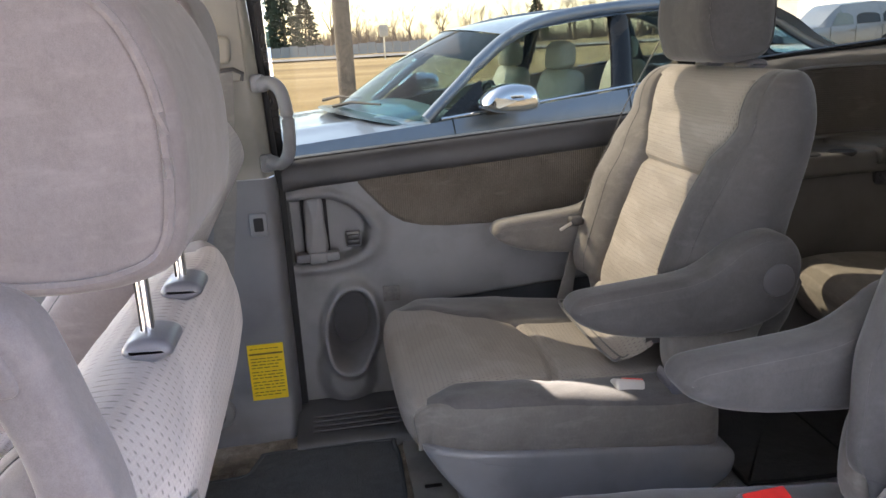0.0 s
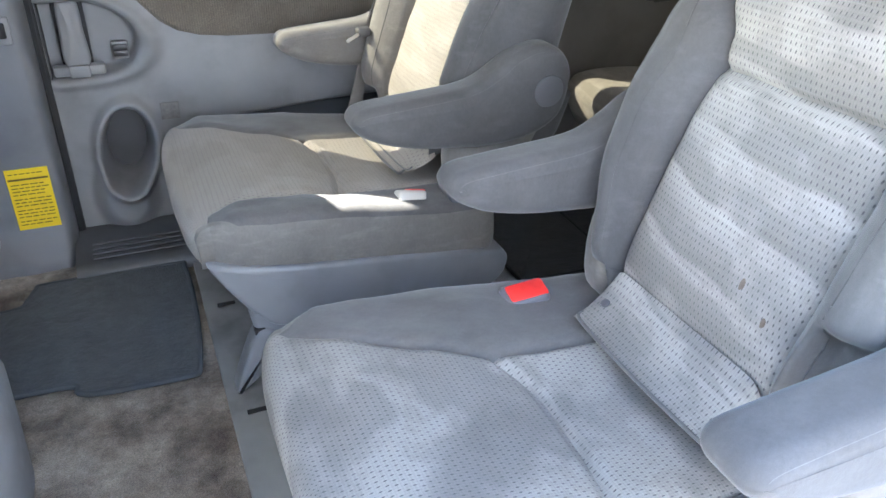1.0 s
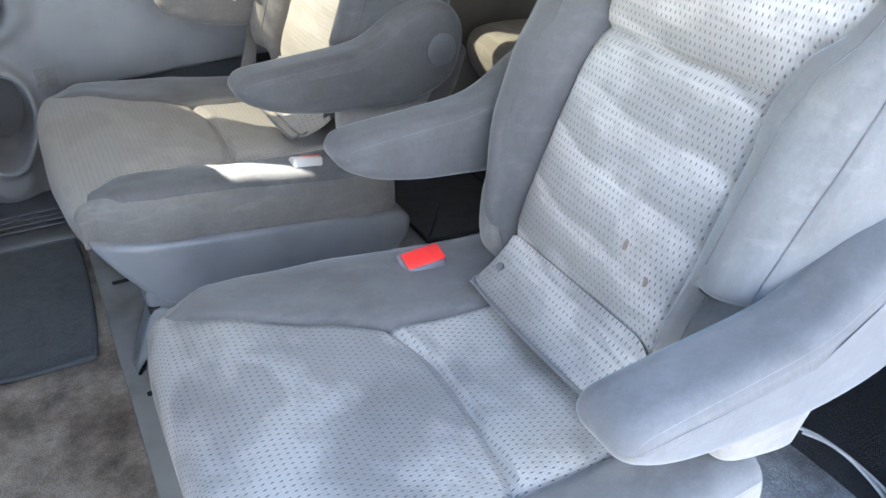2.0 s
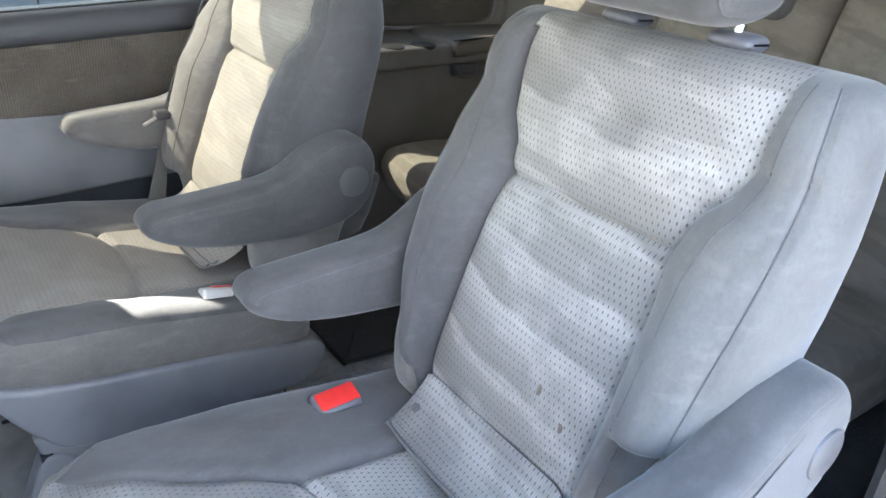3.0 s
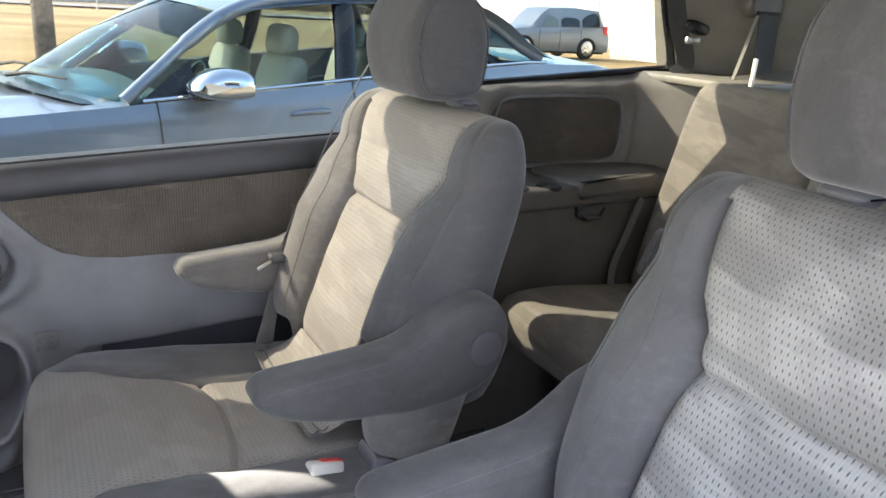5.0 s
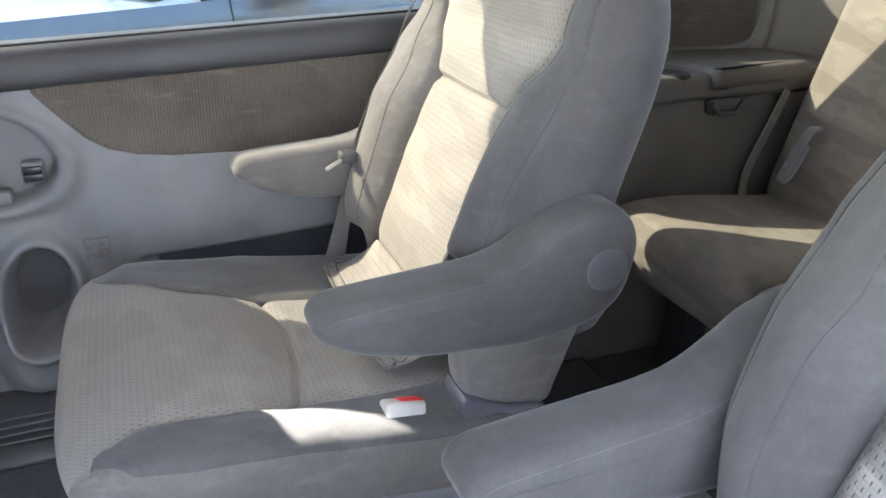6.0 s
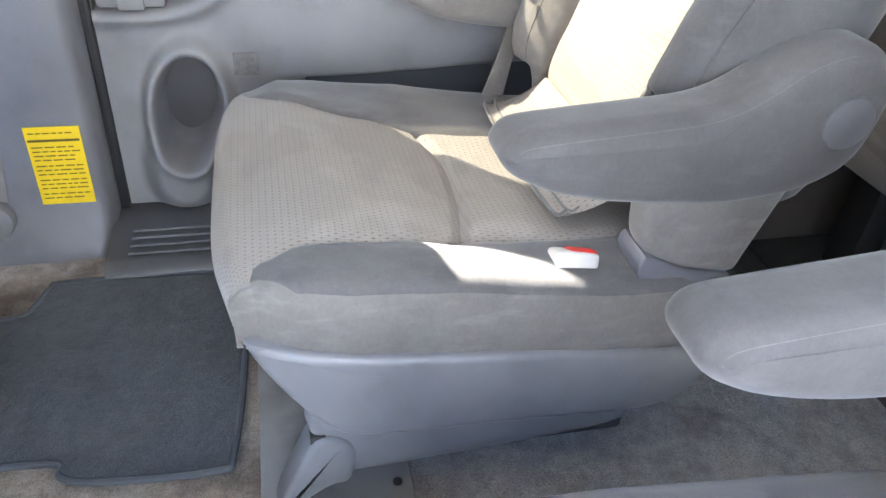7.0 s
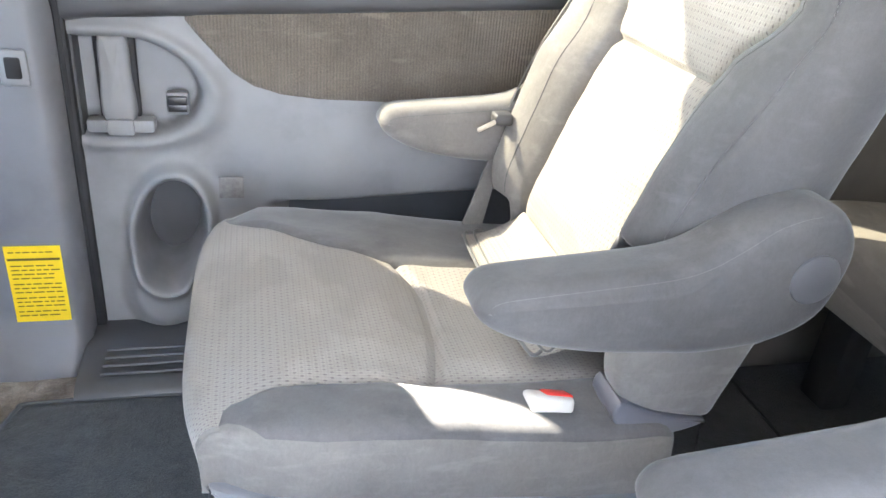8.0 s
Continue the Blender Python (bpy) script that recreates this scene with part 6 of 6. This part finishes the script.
PALE_WINDOW = plain("pale_window", (0.16, 0.20, 0.20), 0.06)
suv()

WHITE_SIDING = plain("white_siding", (0.50, 0.50, 0.49), 0.7, 0, 0.06, 3)
WHITE_PAINT = plain("white_door_paint", (0.80, 0.80, 0.78), 0.5, 0, 0.04, 3)
SHINGLE = plain("grey_shingle", (0.16, 0.15, 0.14), 0.9, 0, 0.3, 6)


def garage(name, label, x, ya, yb, eave, ridge, doors, windows=(), boards=0.18):
    """A low building whose long face, at x, looks towards -x."""
    c = empty(name, label, "building")
    gz = GROUND
    part("wall", block((x + 0.03, ya, gz - 0.1), (x + 6.5, yb, gz + eave), 0.01), WHITE_SIDING, c)
    n = int(eave / boards)
    bd = bmesh.new()
    for i in range(n):
        z = gz + 0.1 + i * boards
        m = Matrix.Translation((x, 0, z)) @ Matrix.Rotation(radians(5), 4, "Y")
        block((-0.006, ya - 0.01, 0), (0.016, yb + 0.01, boards + 0.01), 0, 1, bd, m)
    part("siding", bd, WHITE_SIDING, c, "white lapped siding", smooth=0)
    rf = bmesh.new()
    for s, xa in ((1, x - 0.35), (-1, x + 6.85)):
        sheet(lambda a, y: (xa + s * 3.6 * a, y, gz + eave - 0.05 + (ridge - eave) * a), [0, 1], [ya - 0.4, yb + 0.4], bm=rf)
        sheet(lambda a, y: (xa + s * 3.6 * a, y, gz + eave + 0.06 + (ridge - eave) * a), [0, 1], [ya - 0.4, yb + 0.4], bm=rf)
    block((x - 0.36, ya - 0.4, gz + eave - 0.12), (x - 0.32, yb + 0.4, gz + eave + 0.06), 0, 1, rf)
    part("roof", rf, SHINGLE, c, smooth=0)
    for a, b, h in doors:
        fr = bmesh.new()
        for lo, hi in (((x - 0.05, a - 0.14, gz), (x + 0.02, a, gz + h + 0.12)), ((x - 0.05, b, gz), (x + 0.02, b + 0.14, gz + h + 0.12)), ((x - 0.05, a, gz + h), (x + 0.02, b, gz + h + 0.12))):
            block(lo, hi, 0.01, 1, fr)
        dr = part("garage_door", fr, WHITE_PAINT, c, "white panelled garage door")
        k = 5
        for i in range(k):
            part("door_panel", block((x - 0.025, a, gz + i * h / k + 0.008), (x + 0.01, b, gz + (i + 1) * h / k - 0.008), 0.01), WHITE_PAINT, dr)
    for a, b, lo, hi in windows:
        w = part("window", block((x - 0.06, a, gz + lo), (x - 0.01, b, gz + hi), 0.01), WHITE_PAINT, c)
        part("pane", block((x - 0.07, a + 0.08, gz + lo + 0.08), (x - 0.055, b - 0.08, gz + hi - 0.08), 0), DARK_WINDOW, w)


garage("white_garage", "white sided garage with panelled doors, in full sun", 21.5, 6.0, 24.6, 2.7, 4.2, ((19.6, 23.2, 2.15),), ((12.0, 13.4, 1.3, 2.3), (8.0, 9.2, 1.3, 2.3)))
garage("far_garage", "far white garage with a wide door", 27.5, 30.0, 46.0, 3.0, 4.6, ((33.0, 41.0, 2.3),))


def bounce_wall():
    """Unseen sunlit wall behind the camera, added to throw light into the open doorway."""
    c = empty("wall_bounce", "unseen pale blue siding added to throw sunlight into the doorway", "wall", kind="structure")
    part("wall", block((-9, -4.2, GROUND - 0.1), (10, -3.55, GROUND + 4.2), 0.01), PALE_SIDING, c)
    for i in range(20):
        m = Matrix.Translation((0, -3.53, GROUND + 0.1 + i * 0.2)) @ Matrix.Rotation(radians(5), 4, "X")
        part("board", block((-9, -0.012, 0), (10, 0.012, 0.21), 0, 1, None, m), PALE_SIDING, c, smooth=0)


PALE_SIDING = plain("pale_siding", (0.37, 0.40, 0.45), 0.7, 0, 0.06, 3)
bounce_wall()

BARK = plain("bark", (0.16, 0.12, 0.09), 0.95, 0, 0.35, 8)
TWIG = plain("twig", (0.22, 0.17, 0.13), 0.95, 0, 0.3, 4)
NEEDLE = plain("evergreen", (0.035, 0.055, 0.03), 0.9, 0, 0.4, 2)
POLE = plain("weathered_wood", (0.12, 0.105, 0.09), 0.9, 0, 0.4, 14)


def bare_tree(name, label, seed, height):
    rng = random.Random(seed)
    t = empty(name, label, "tree", "bare trees")
    trunk, crown = bmesh.new(), bmesh.new()

    def limb(p, d, ln, r, depth):
        a = p
        pts, rad = [p], [r]
        for k in range(3):
            d = (d + Vector((rng.uniform(-0.22, 0.22), rng.uniform(-0.22, 0.22), rng.uniform(-0.05, 0.16)))).normalized()
            a = a + d * ln / 3
            pts.append(a)
            rad.append(r * (1 - 0.18 * (k + 1)))
        tube(pts, rad, 5 if depth < 2 else 3, trunk if depth < 2 else crown)
        if depth < 5:
            for k in range(rng.choice((2, 3, 3)) if depth else 4):
                q = pts[rng.choice((1, 2, 3))] if depth else pts[rng.choice((2, 3))]
                ang = rng.uniform(0, 6.283)
                out = Vector((math.cos(ang), math.sin(ang), rng.uniform(0.2, 0.9)))
                limb(q, (d * 0.7 + out * 0.8).normalized(), ln * rng.uniform(0.58, 0.78), max(0.012, rad[-1] * 0.62), depth + 1)

    limb(Vector((0, 0, 0)), Vector((0, 0, 1)), height * 0.30, height * 0.030, 0)
    part("trunk", trunk, BARK, t)
    part("crown", crown, TWIG, t, "bare twigs")
    return t


def evergreen(seed, height):
    rng = random.Random(seed)
    t = empty("evergreen_tree", "dark green cedar tree at the field's edge", "tree")
    part("trunk", tube([(0, 0, 0), (0.1, 0, height * 0.5), (0, 0, height * 0.95)], [0.25, 0.15, 0.04], 7), BARK, t)
    bm = bmesh.new()
    for k in range(900):
        h = rng.uniform(0.06, 1.0)
        r = height * 0.30 * (1 - h) ** 0.8 * rng.uniform(0.35, 1.1) + 0.1
        a = rng.uniform(0, 6.283)
        p = Vector((r * math.cos(a), r * math.sin(a), h * height))
        s = rng.uniform(0.25, 0.6)
        d = Vector((math.cos(a), math.sin(a), rng.uniform(-0.3, 0.5))).normalized()
        side = d.cross(Vector((0, 0, 1))).normalized()
        v = [bm.verts.new(p - side * s * 0.4), bm.verts.new(p + side * s * 0.4), bm.verts.new(p + d * s * 1.3 + Vector((0, 0, rng.uniform(-0.2, 0.2)))), bm.verts.new(p + Vector((0, 0, s * 0.7)))]
        for f in ((0, 1, 2), (0, 2, 3), (1, 3, 2)):
            bm.faces.new([v[i] for i in f])
    part("crown", bm, NEEDLE, t, smooth=0)
    return t


rng = random.Random(11)
ta = bare_tree("bare_tree", "bare winter tree beyond the field", 3, 11)
tb = bare_tree("bare_tree", "bare winter tree beyond the field", 8, 9)
ta.location, tb.location = (6.0, 118, GROUND), (19.0, 122, GROUND)
for k in range(64):
    src = ta if k % 2 else tb
    ang = radians(-24 + k * 1.0 + rng.uniform(-0.8, 0.8))
    dist = rng.uniform(108, 165)
    s = rng.uniform(0.75, 1.5)
    o = copy_thing(src, pose(dist * math.sin(ang), dist * math.cos(ang), GROUND, 0, 0, rng.uniform(0, 360)))
    o.scale = (s, s, s)
ev = evergreen(5, 10)
ev.location = (-5.0, 112, GROUND)
for x, y, s in ((-8, 116, 1.2), (-11, 118, 1.3), (-2.2, 125, 0.9), (-14, 114, 1.2), (40, 140, 0.8)):
    o = copy_thing(ev, pose(x, y, GROUND, 0, 0, x * 31))
    o.scale = (s, s, s)

# low brush along the skyline
bm = bmesh.new()
for k in range(16000):
    a = radians(rng.uniform(-35, 75))
    d = rng.uniform(150, 200)
    p = Vector((d * math.sin(a), d * math.cos(a), GROUND))
    h = rng.uniform(1.0, 5.0) * (0.6 + 0.7 * noise.noise((a * 9, 0, 0)) + 0.3)
    w = rng.uniform(0.05, 0.16)
    v = [bm.verts.new(p + Vector((-w, 0, 0))), bm.verts.new(p + Vector((w, 0.3, 0))), bm.verts.new(p + Vector((rng.uniform(-1.6, 1.6), 0.5, abs(h))))]
    bm.faces.new(v)
tagged(part("far_brush", bm, TWIG, smooth=0), "brown leafless brush along the skyline", "brush", kind="stuff")


def utility_pole():
    p = empty("utility_pole", "weathered grey wooden utility pole in the field", "pole", at=(0, 0, 0))
    part("shaft", tube([(0.55, 17.0, GROUND - 0.1), (0.56, 17.0, 3.0), (0.52, 17.0, 9.0)], [0.20, 0.185, 0.14], 14), POLE, p)
    part("cross_arm", block((-0.7, 16.8, 8.2), (1.8, 16.95, 8.35), 0.01), POLE, p)


utility_pole()


def far_fence():
    f = empty("field_fence", "low grey fence beyond the road", "fence")
    for i in range(40):
        x = -26 + i * 1.15
        part("fence_panel", block((x, 104.0, GROUND), (x + 1.10, 104.08, GROUND + 1.4 + 0.1 * math.sin(i * 2.1)), 0.02, 1), FENCE, f)


FENCE = plain("fence_grey", (0.30, 0.32, 0.35), 0.9)
far_fence()


def sign_post():
    s = empty("road_sign", "small sign on a thin post by the road", "sign")
    part("post", tube([(5.1, 62, GROUND), (5.1, 62, GROUND + 2.6)], 0.05, 8), STEEL, s)
    part("plate", block((4.75, 61.9, GROUND + 1.8), (5.45, 61.95, GROUND + 2.7), 0.02), plain("sign_back", (0.4, 0.4, 0.4), 0.5), s)


sign_post()
